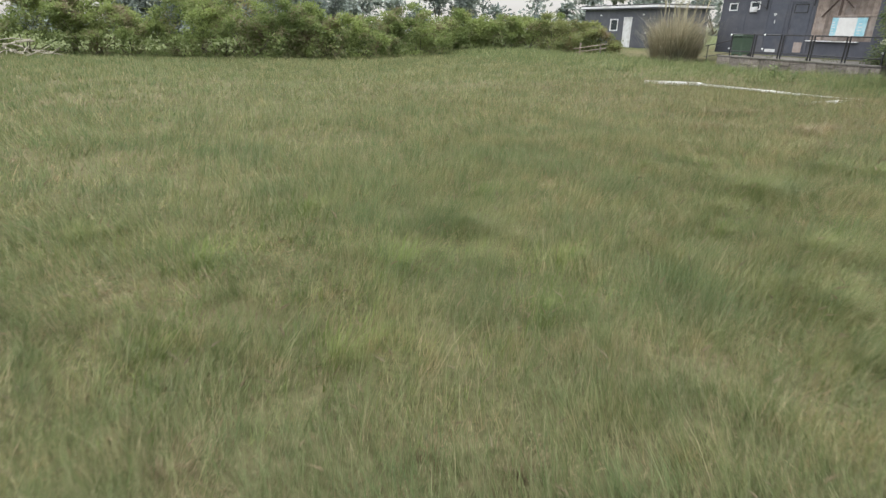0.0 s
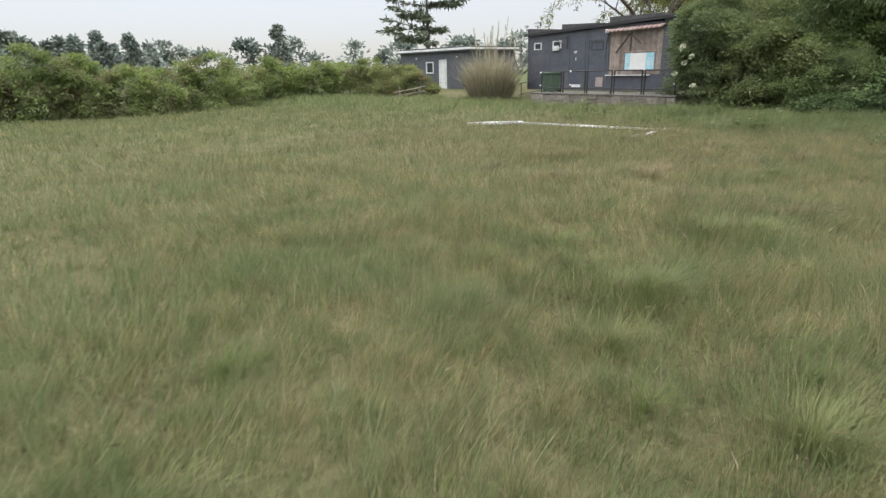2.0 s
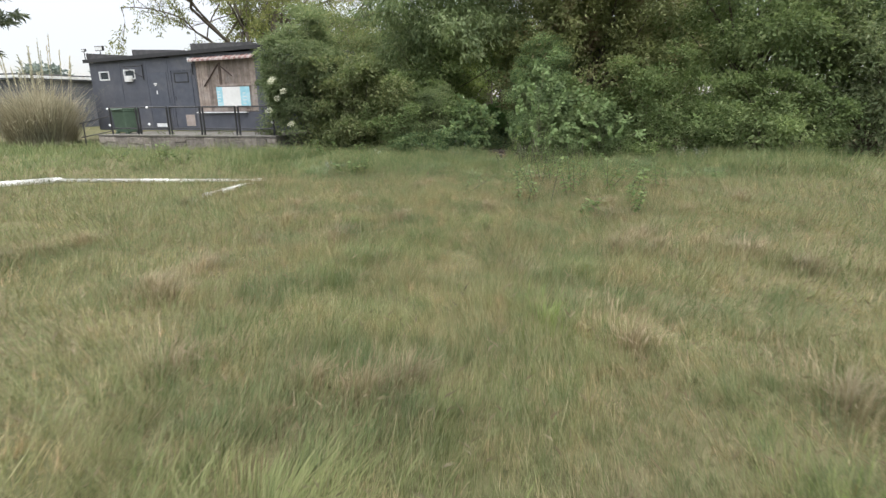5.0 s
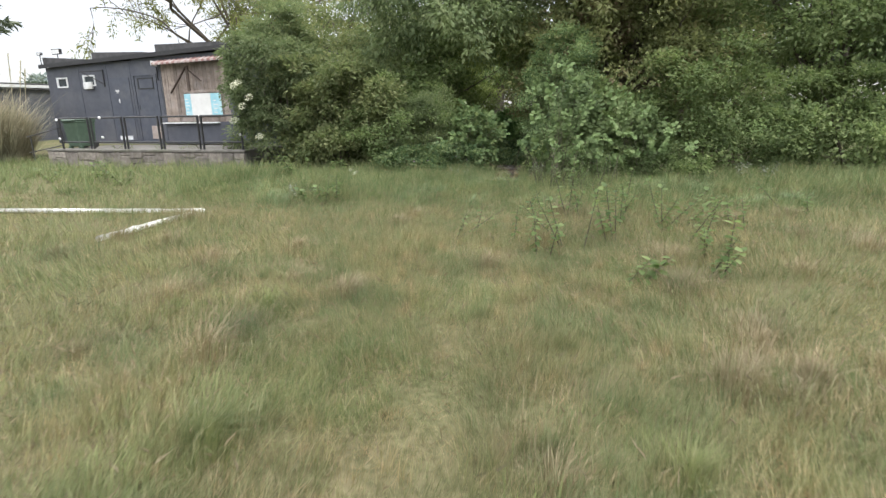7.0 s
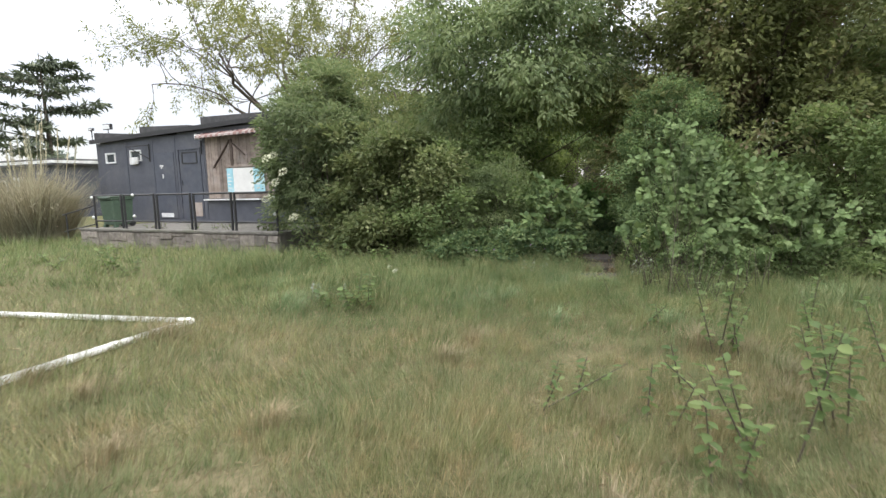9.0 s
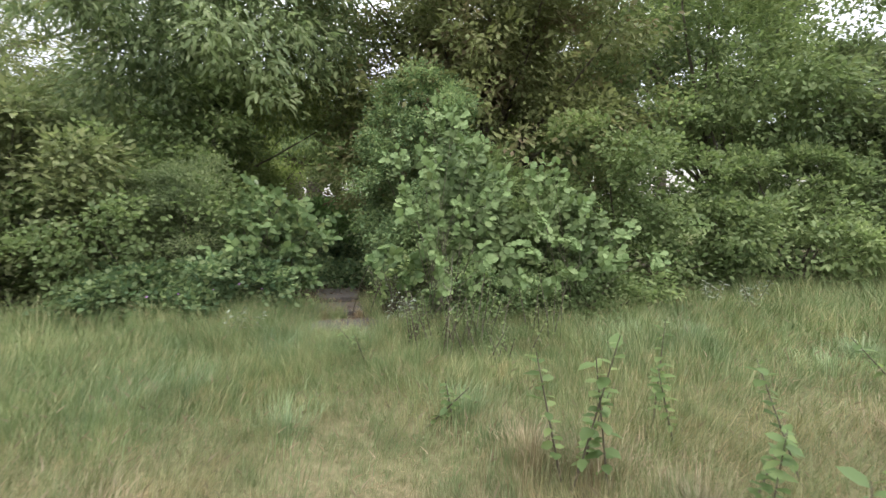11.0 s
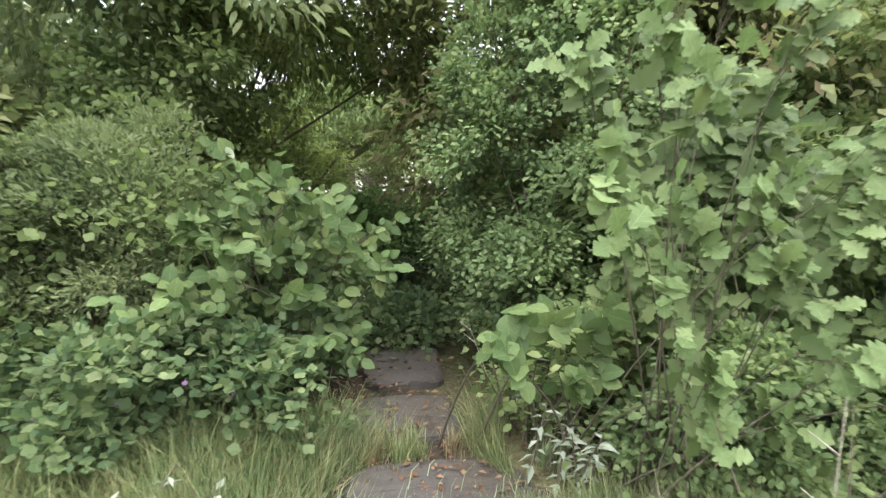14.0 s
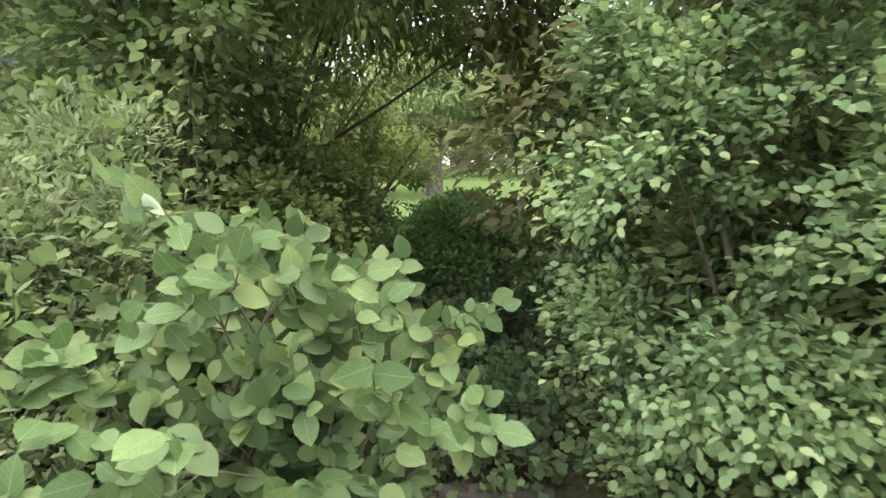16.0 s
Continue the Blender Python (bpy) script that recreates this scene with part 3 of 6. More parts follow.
def open_tree(name, x, y, height, label, mat, shape, size, seed, per=7, depth=4, r=0.28, trunk=2.2, spread=0.75, lift=0.05, tubes_mat=None, limbs=5, limb_len=0.36, group="", splay=0.8):
    """A tree with a tapered trunk, visible limbs and airy leafage."""
    rng = np.random.default_rng(seed)
    z = gz(x, y)
    ob = thing(name, pose(x, y, z), label, "tree", group)
    tt = Tubes(8)
    top = np.array([rng.normal() * 0.2, rng.normal() * 0.2, trunk])
    tt.add([(0, 0, -0.2), (0, 0, trunk * 0.3), top * np.array([0.6, 0.6, 0.7]), top], [r * 1.25, r * 1.05, r * 0.95, r * 0.8])
    part("trunk", tt.mesh("trunk", M_BARK), M_BARK, ob)
    lt, tips = Tubes(5), []
    for i in range(limbs):
        a = 2 * math.pi * (i + rng.uniform(-0.3, 0.3)) / limbs
        s = splay * rng.uniform(0.6, 1.25)
        d = unit(np.array([math.cos(a) * s, math.sin(a) * s, 1.0]))
        grow(rng, lt, tips, top * rng.uniform(0.8, 1.0), d, height * limb_len, r * 0.55, depth - 1, spread, lift)
    tagged(part("branchwork", lt.mesh("branchwork", M_BARK), M_BARK, ob), kind="stuff")
    C = np.array([t[0] for t in tips])
    D = unit(np.array([t[1] for t in tips]))
    o = np.array([x, y, z])
    # leaf heights were kept above the ground in world terms, so build them there
    V2, F2 = leaf_world(rng, C + o, D, per, size, shape)
    part("crown", np_mesh("crown", V2 - o, F2, mat), mat, ob)
    return ob


def leaf_world(rng, C, D, per, size, shape, spread=0.16):
    return clump_leaves(rng, C, D, per, spread, size, shape, 0.3, 1.0)


def conifer(name, x, y, height, radius, label, seed, mat, tiers=14, shape=LEAF_LONG, size=0.5, group="", bare=0.1, per=16, slim=1.0, flat=0.5):
    """A conifer: straight tapered trunk, whorls of boughs, needle sprays."""
    rng = np.random.default_rng(seed)
    z = gz(x, y)
    ob = thing(name, pose(x, y, z), label, "tree", group)
    tt = Tubes(7)
    tt.add([(0, 0, -0.3), (0.1, 0, height * 0.4), (0, 0.05, height)], [height * 0.022, height * 0.016, 0.02])
    part("trunk", tt.mesh("trunk", M_BARK), M_BARK, ob)
    lt, C, D = Tubes(4), [], []
    for i in range(tiers):
        f = bare + (1 - bare) * i / tiers
        for _ in range(5):
            a = rng.uniform(0, 2 * math.pi)
            L = radius * (1 - f) ** slim * rng.uniform(0.55, 1.15) + 0.15
            d = np.array([math.cos(a), math.sin(a), rng.uniform(-0.05, 0.3)])
            p = np.array([0, 0, height * f + rng.normal() * 0.15])
            k = np.linspace(0, 1, 4)[:, None]
            lt.add(p + d * L * k, 0.05 * (1 - 0.8 * k[:, 0]) * height / 10)
            for s in (0.15, 0.4, 0.65, 0.85, 1.0):
                C.append(p + d * L * s)
                D.append(d)
    tagged(part("branchwork", lt.mesh("branchwork", M_BARK), M_BARK, ob), kind="stuff")
    o = np.array([x, y, z])
    V, F = clump_leaves(rng, np.array(C) + o, unit(np.array(D)), per, size * 0.7, size, shape, 0.0, flat)
    part("needles", np_mesh("needles", V - o, F, mat), mat, ob)
    return ob


def weed(x, y, height, seed, size=0.09, leaves=26, label="green leafy weed standing in the grass", mat=None, shape=LEAF_OVAL, stems=3, lean=0.15):
    """A tall herb: a few upright stems with pairs of leaves up each."""
    rng = np.random.default_rng(seed)
    mat = mat or M_WEED
    ob = thing("weed", pose(x, y, gz(x, y)), label, "weed", "weeds in the meadow")
    P, A, tubes = [], [], Tubes(4)
    for _ in range(stems):
        base = rng.normal(size=3) * np.array([0.09, 0.09, 0])
        tip = base + np.array([rng.normal() * lean, rng.normal() * lean, height * rng.uniform(0.65, 1.05)])
        k = np.linspace(0, 1, 5)[:, None]
        tubes.add(base * (1 - k) + tip * k, np.linspace(0.008, 0.003, 5))
        for j in range(leaves // stems):
            f = 0.2 + 0.8 * j / (leaves // stems)
            a = j * 2.4 + rng.uniform(0, 0.5)
            P.append(base * (1 - f) + tip * f)
            A.append((math.cos(a), math.sin(a), 0.20 - 0.55 * (1 - f) + rng.normal() * 0.25))
    n = len(P)
    V, F = leaf_arrays(np.array(P), np.array(A), np.tile([0, 0, 1.0], (n, 1)) + rng.normal(size=(n, 3)) * 0.2, size * rng.uniform(0.7, 1.3, n), shape)
    tagged(part("stalk", tubes.mesh("stalk", M_TWIG), M_TWIG, ob), kind="stuff")
    tagged(part("foliage", np_mesh("foliage", V, F, mat), mat, ob), kind="stuff")
    return ob


# ---------------------------------------------------------------- ground
def build_ground():
    xs = np.concatenate([np.linspace(-1500, -60, 8)[:-1], np.arange(-60, 70, 0.8), np.linspace(70, 2500, 14)])
    ys = np.concatenate([np.linspace(-1500, -40, 8)[:-1], np.arange(-40, 70, 0.8), np.linspace(70, 2500, 14)])
    X, Y = np.meshgrid(xs, ys, indexing="ij")
    V = np.stack([X, Y, ground_z(X, Y)], -1)
    a, b = len(xs), len(ys)
    i = (np.arange(a - 1)[:, None] * b + np.arange(b - 1)[None]).ravel()
    F = np.concatenate([np.stack([i, i + b, i + b + 1], -1), np.stack([i, i + b + 1, i + 1], -1)])
    g = new("ground", np_mesh("ground", V, F, M_GROUND, True))
    tagged(g, "rough meadow ground with thatch and bare trodden earth", "ground", kind="structure")


build_ground()

BLADE = template([(-0.5, 0, 0), (0.5, 0, 0), (-0.36, 0.55, 0.06), (0.36, 0.55, 0.06), (0.0, 1.0, 0.24)], [(0, 1, 3), (0, 3, 2), (2, 3, 4)])
BLADE_THIN = template([(-0.5, 0, 0), (0.5, 0, 0), (0.0, 1.0, 0.18)], [(0, 1, 2)])


def blades(rng, x, y, h, w, lean, shape):
    tv, tf = shape
    n = len(x)
    P = np.stack([x, y, ground_z(x, y) - 0.01], -1)
    a = rng.uniform(0, 2 * np.pi, n)
    # tufts are combed by the wind, each patch its own way
    c = 1.5 * np.sin(x * 0.9 + 1.2 * np.sin(y * 1.1)) + 1.5 * np.sin(y * 1.3 + np.sin(x * 1.7)) - 0.6
    Y = unit(np.stack([np.cos(a) * lean + 0.26 * np.cos(c), np.sin(a) * lean + 0.26 * np.sin(c), np.ones(n)], -1))
    b = a + rng.normal(size=n) * 0.8
    Zr = np.stack([np.cos(b), np.sin(b), np.zeros(n)], -1)
    Z = unit(Zr - np.sum(Zr * Y, -1, keepdims=True) * Y)
    X = np.cross(Y, Z)
    V = P[:, None] + tv[None, :, 0:1] * X[:, None] * w[:, None, None] + (tv[None, :, 1:2] * Y[:, None] + tv[None, :, 2:3] * Z[:, None]) * h[:, None, None]
    F = tf[None] + (np.arange(n) * len(tv))[:, None, None]
    return V.reshape(-1, 3), F.reshape(-1, 3)


def field_height(x, y):
    """How tall the meadow stands: patchy, taller on the bank by the hedge, trodden along the way."""
    p = 0.5 + 0.5 * np.sin(x * 1.1 + 1.3 * np.sin(y * 0.7)) * np.sin(y * 1.3 + 1.1 * np.sin(x * 0.8))
    q = 0.5 + 0.5 * np.sin(x * 3.3 + 2.1 * np.sin(y * 2.3)) * np.sin(y * 3.7 + 1.7 * np.sin(x * 2.9))
    c = 0.5 + 0.5 * np.sin(x * 8.3 + 2.4 * np.sin(y * 5.1)) * np.sin(y * 7.9 + 2.2 * np.sin(x * 6.3))
    h = 0.04 + 0.07 * p + 0.10 * q + 0.075 * c
    h = h * (1 + 0.45 * smooth01(18.2, 19.6, x))
    trod = np.exp(-((y - 3.05 + 0.25 * np.sin(x * 0.7)) / 0.2) ** 2) * smooth01(9, 12, x)
    return h * (1 - 0.4 * trod)


def not_bare(x, y):
    """False on the bare earth at the gap, under the hedge, on the terrace and inside the huts."""
    bare = (x > 20.62) & (np.abs(y - 2.95) < 0.36 + 0.1 * np.sin(x * 7)) & ~((x > 21.22) & (x < 21.44) & (y > 2.9))
    hedge = ((x > 21.7) & (y < 9.6)) | ((x > 20.75) & (y < 2.5) & (y > -1.2))
    terrace = (x > 22.75 + (y - 10) * 0.155) & (y > 9.0) & (y < 17.2)
    huts = (x > 25.6) & (y < 19.5) & (y > 9)
    return ~(bare | hedge | terrace | huts)


LINE = [(0.0, 0.6), (1.3, 1.4), (3.7, 2.1), (9.0, 2.3), (12.0, 2.9), (17.0, 3.2), (21.0, 3.1)]
SIDE = [(-1.2, 2.4), (0.4, 1.4), (2.6, 3.6), (5.5, 5.0)]


def near_way(x, y):
    """Metres from the line walked across the field."""
    best = np.full(len(x), 1e9)
    for pts in (LINE, SIDE):
        for (ax, ay), (bx, by) in zip(pts, pts[1:]):
            k = np.clip(((x - ax) * (bx - ax) + (y - ay) * (by - ay)) / ((bx - ax) ** 2 + (by - ay) ** 2), 0, 1)
            best = np.minimum(best, np.hypot(x - ax - k * (bx - ax), y - ay - k * (by - ay)))
    return best


def build_grass(name, label, count, x0, x1, y0, y1, chance, width, tall, shape, seed, tuft=0):
    """Grass thins out and its blades broaden with the distance from the line walked."""
    rng = np.random.default_rng(seed)
    x, y = rng.uniform(x0, x1, count), rng.uniform(y0, y1, count)
    if tuft:
        cx, cy = rng.uniform(x0, x1, count // tuft), rng.uniform(y0, y1, count // tuft)
        i = rng.integers(0, len(cx), count)
        mix = rng.random(count) < 0.76
        sp = rng.uniform(0.025, 0.085, len(cx))[i]
        x = np.where(mix, cx[i] + rng.normal(size=count) * sp, x)
        y = np.where(mix, cy[i] + rng.normal(size=count) * sp, y)
    d = near_way(x, y)
    ok = (rng.random(count) < chance(x, y, d)) & not_bare(x, y)
    x, y, d = x[ok], y[ok], d[ok]
    h = field_height(x, y) * tall * rng.uniform(0.35, 1.5, len(x))
    V, F = blades(rng, x, y, h, width(d) * rng.uniform(0.6, 1.4, len(x)), rng.uniform(0.05, 0.62, len(x)), shape)
    ob = new(name, np_mesh(name, V, F, M_GRASS))
    return tagged(ob, label, "grass", kind="stuff")


build_grass("meadow_grass", "long olive green and straw meadow grass, wind-blown", 620000, -3.0, 22.5, -5.0, 13.0,
            lambda x, y, d: 1 / (1 + (d / 1.7) ** 2.6), lambda d: 0.0024 + 0.0011 * d, 1.12, BLADE, 11, 34)
build_grass("fine_meadow_grass", "fine olive green meadow grass between the longer tufts", 1500000, -3.0, 22.5, -5.0, 13.0,
            lambda x, y, d: 1 / (1 + (d / 2.2) ** 2.3), lambda d: 0.0024 + 0.0010 * d, 1.05, BLADE_THIN, 17, 50)
build_grass("open_meadow_grass", "long olive meadow grass farther over the field", 330000, -12, 25, -9, 38,
            lambda x, y, d: smooth01(2.0, 5.0, d), lambda d: 0.0055 + 0.0008 * d, 1.1, BLADE_THIN, 12, 10)
build_grass("bank_grass", "tall fresh green grass on the bank before the hedge", 70000, 18.4, 22.0, -5, 9.6,
            lambda x, y, d: smooth01(18.4, 19.4, x), lambda d: 0.0042 + 0.001 * d, 1.1, BLADE, 14, 20)


def build_thatch():
    """Dead grass lying flat between the tufts."""
    rng = np.random.default_rng(18)
    n = 420000
    x, y = rng.uniform(-3, 21.5, n), rng.uniform(-4, 11, n)
    d = near_way(x, y)
    ok = (rng.random(n) < 1 / (1 + (d / 2.0) ** 2.6)) & not_bare(x, y)
    x, y, d = x[ok], y[ok], d[ok]
    V, F = blades(rng, x, y, rng.uniform(0.06, 0.17, len(x)), (0.0028 + 0.0010 * d) * rng.uniform(0.6, 1.5, len(x)), rng.uniform(1.2, 4.0, len(x)), BLADE_THIN)
    tagged(new("dead_grass", np_mesh("dead_grass", V, F, M_THATCH)), "flat pinkish dead grass between the tufts", "grass", kind="stuff")


build_thatch()

HEAD = template([(-0.16, 0, 0), (0.16, 0, 0), (0.0, 0.80, 0.10), (-0.42, 0.86, 0.10), (0.42, 0.86, 0.12), (0.0, 1.0, 0.20)], [(0, 1, 2), (2, 4, 5), (2, 5, 3)])


def build_seed_heads():
    """Thin straw stems with feathery seed heads over the drier ground."""
    rng = np.random.default_rng(15)
    n = 50000
    x, y = rng.uniform(-2, 21.6, n), rng.uniform(-5, 14, n)
    patch = 0.5 + 0.5 * np.sin(x * 0.9 + 1.5 * np.sin(y * 0.6)) * np.sin(y * 1.0 + np.sin(x * 0.5))
    ok = (rng.random(n) < (0.25 + 0.75 * patch) * (0.35 + 0.65 * smooth01(3, 10, x)) * (1 - 0.6 * smooth01(18.5, 20, x))) & not_bare(x, y)
    x, y = x[ok], y[ok]
    d = near_way(x, y)
    h = rng.uniform(0.16, 0.40, len(x))
    V, F = blades(rng, x, y, h, (0.0024 + 0.0005 * d) * rng.uniform(0.6, 1.4, len(x)), rng.uniform(0.1, 0.8, len(x)), HEAD)
    tagged(new("grass_seed_heads", np_mesh("grass_seed_heads", V, F, M_SEED)), "thin pinkish straw grass stems with seed heads", "grass", kind="stuff")


build_seed_heads()


def build_litter():
    """Dead leaves and bits of twig on the trodden earth in the gap."""
    rng = np.random.default_rng(16)
    n = 1500
    x, y = rng.uniform(20.6, 25.0, n), 3.2 + rng.normal(size=n) * 0.4
    P = np.stack([x, y, ground_z(x, y) + np.where((x > 21.4) & (x < 23.0), 0.062, 0.024)], -1)
    a = rng.uniform(0, 6.283, n)
    A = np.stack([np.cos(a), np.sin(a), rng.normal(size=n) * 0.15], -1)
    N = np.array([0, 0, 1.0]) + rng.normal(size=(n, 3)) * 0.35
    V, F = leaf_arrays(P, A, N, rng.uniform(0.02, 0.06, n), LEAF_SMALL)
    tagged(new("leaf_litter", np_mesh("leaf_litter", V, F, M_LITTER)), "brown dead leaves strewn on bare earth", "litter", kind="stuff")


build_litter()


def build_path_slab(x0, x1, y0, y1, lift, seed, label):
    """A worn, sunken concrete slab of the trodden way: broken outline, rounded top edge."""
    rng = random.Random(seed)
    xm, ym = (x0 + x1) / 2, (y0 + y1) / 2
    ob = thing("path_slab", pose(xm, ym, gz(xm, ym)), label, "slab", "slabs of the path")
    bm = bmesh.new()
    n = 36
    rings = []
    for ins, z in ((0.0, -0.12), (0.0, lift - 0.02), (0.02, lift), (0.10, lift + 0.004)):
        rings.append([])
        for i in range(n):
            a = 2 * math.pi * i / n
            c, q = math.cos(a), math.sin(a)
            r = 1.0 / (abs(c) ** 8 + abs(q) ** 8) ** 0.125 * (1 + 0.03 * math.sin(3 * a + seed) + 0.03 * math.sin(7 * a + 2 * seed) + rng.uniform(-0.03, 0.03))
            rings[-1].append(bm.verts.new((c * ((x1 - x0) / 2 * r - ins), q * ((y1 - y0) / 2 * r - ins), z + rng.uniform(-0.003, 0.003))))
    for a, b in zip(rings, rings[1:]):
        for i in range(n):
            bm.faces.new((a[i], a[(i + 1) % n], b[(i + 1) % n], b[i]))
    top = bm.verts.new((0, 0, lift + 0.006))
    for i in range(n):
        bm.faces.new((rings[-1][i], rings[-1][(i + 1) % n], top))
    part("slab", bm, M_PATHSLAB, ob)


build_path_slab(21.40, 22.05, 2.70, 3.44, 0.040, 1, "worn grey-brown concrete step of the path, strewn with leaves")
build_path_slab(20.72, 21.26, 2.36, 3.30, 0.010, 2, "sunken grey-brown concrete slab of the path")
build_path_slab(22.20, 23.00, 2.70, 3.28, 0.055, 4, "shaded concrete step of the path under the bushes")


def tussock(x, y, r, h, count, seed, mat, label):
    """A dense tuft of longer grass, arching outwards from its middle."""
    rng = np.random.default_rng(seed)
    z = gz(x, y)
    ob = thing("grass_tussock", pose(x, y, z), label, "grass", "tussocks in the meadow")
    a = rng.uniform(0, 2 * np.pi, count)
    q = r * np.abs(rng.normal(size=count)) * (0.55 + 0.25 * np.sin(3 * a + seed) + 0.15 * np.sin(5 * a + 2 * seed))
    bx, by = x + np.cos(a) * q * 1.3, y + np.sin(a) * q
    L = h * rng.uniform(0.5, 1.25, count)
    out = np.stack([np.cos(a), np.sin(a), np.zeros(count)], -1)
    k = rng.uniform(0.15, 0.7, count)[:, None]
    base = np.stack([bx, by, ground_z(bx, by) - 0.01], -1) - np.array([x, y, z])
    wind = np.array([0.25, -0.2, 0])
    p1 = base + (out * k * 0.5 + wind * 0.4 + np.array([0, 0, 1.0]) * (1 - 0.3 * k)) * (L * 0.5)[:, None]
    p2 = p1 + (out * k * 1.1 + wind + np.array([0, 0, 1.0]) * (0.75 - 1.1 * k)) * (L * 0.5)[:, None]
    side = np.stack([-np.sin(a), np.cos(a), np.zeros(count)], -1) * (0.0016 * rng.uniform(0.7, 1.5, count))[:, None]
    V = np.stack([base - side, base + side, p1 - side, p1 + side, p2], 1)
    V[..., 2] = np.maximum(V[..., 2], base[:, None, 2])
    F = np.array([(0, 1, 3), (0, 3, 2), (2, 3, 4)])[None] + (np.arange(count) * 5)[:, None, None]
    tagged(part("tuft", np_mesh("tuft", V.reshape(-1, 3), F.reshape(-1, 3), mat), mat, ob), kind="stuff")


rt = random.Random(21)
M_FRESH = leaf_material("fresh_grass", (0.105, 0.142, 0.045), (0.145, 0.186, 0.062), (0.210, 0.236, 0.098), glow=0.3, patch=1.5)
spots = [(5.42, 3.42), (4.57, 3.0), (5.3, 4.5), (5.66, 3.93), (3.45, 1.75), (3.2, 2.3), (7.3, 3.04), (6.9, 3.4), (6.2, 1.6), (9.25, 3.41), (10.6, 3.9), (11.3, 1.6), (12.6, 4.6), (13.1, 4.5), (2.2, 3.6), (3.42, 1.37), (3.6, 5.6), (8.43, 2.57), (5.78, 3.1), (3.0, 1.0), (-0.45, 4.5)]
for i, (x, y) in enumerate(spots):
    tussock(x, y, rt.uniform(0.34, 0.66), rt.uniform(0.17, 0.27), 760, 500 + i, M_TUSSOCK, "blue-green tussock of longer meadow grass")
for i, (x, y, r, h) in enumerate([(5.40, 3.15, 0.42, 0.36), (7.55, 3.05, 0.5, 0.30), (4.30, 1.95, 0.5, 0.30), (11.2, 3.83, 0.45, 0.26), (7.2, 3.4, 0.45, 0.30)]):
    tussock(x, y, r, h, 1300, 480 + i, M_TUSSOCK, "large pale blue-green tussock of arching grass")
for i, (x, y) in enumerate([(1.39, 3.11), (1.78, 2.09), (0.67, 2.19), (2.5, 2.7), (-0.1, 2.6), (0.2, 3.6), (4.1, 2.6), (2.9, 4.4), (6.6, 2.5), (7.9, 1.0), (9.8, 2.0), (4.9, 2.1), (1.2, 4.6), (6.1, 4.3)]):
    tussock(x, y, rt.uniform(0.40, 0.75), rt.uniform(0.15, 0.24), 560, 600 + i, M_FRESH, "fresh yellow-green tuft of meadow grass")
for i in range(58):
    x, y = rt.uniform(8.5, 18), rt.uniform(-1.5, 8.2)
    tussock(x, y, rt.uniform(0.26, 0.58), rt.uniform(0.15, 0.30), 520, 630 + i, M_DRYTUFT, "dry straw-coloured tussock of meadow grass")
for i, (x, y) in enumerate([(0.77, 1.45), (1.0, 1.2), (-0.1, 1.75), (7.92, 1.77), (3.9, 1.9), (5.9, 0.9)]):
    tussock(x, y, rt.uniform(0.18, 0.30), rt.uniform(0.08, 0.13), 420, 700 + i, M_DRYTUFT, "flattened patch of dead pinkish grass")
for i, (x, y) in enumerate([(21.30, 3.36), (21.34, 3.18), (21.32, 3.05), (20.68, 3.22), (20.66, 2.86), (20.64, 2.52), (21.1, 2.34), (21.33, 2.76), (20.50, 3.1), (20.48, 2.7)]):
    tussock(x, y, 0.10, rt.uniform(0.10, 0.17), 150, 720 + i, M_DRYTUFT if i % 2 else M_BANKTUFT, "small dry tuft between the slabs of the path")
for i, (x, y) in enumerate([(20.28, 2.75), (20.22, 3.15), (20.05, 2.95)]):
    tussock(x, y, 0.26, 0.24, 420, 740 + i, M_BANKTUFT, "tall fresh green tussock on the bank")
for i in range(26):
    x, y = rt.uniform(18.4, 20.5), rt.uniform(-2.5, 9.0)
    tussock(x, y, rt.uniform(0.36, 0.66), rt.uniform(0.24, 0.38), 560, 560 + i, M_BANKTUFT, "tall fresh green tussock on the bank")


# ---------------------------------------------------------------- dark grey hut on its terrace
HUT_ANGLE = math.degrees(math.atan2(-0.988, -0.155))
HUT = pose(26.65, 19.3, 0, 0, 0, HUT_ANGLE)
# with this turn local x runs along the front and local y points away from the field


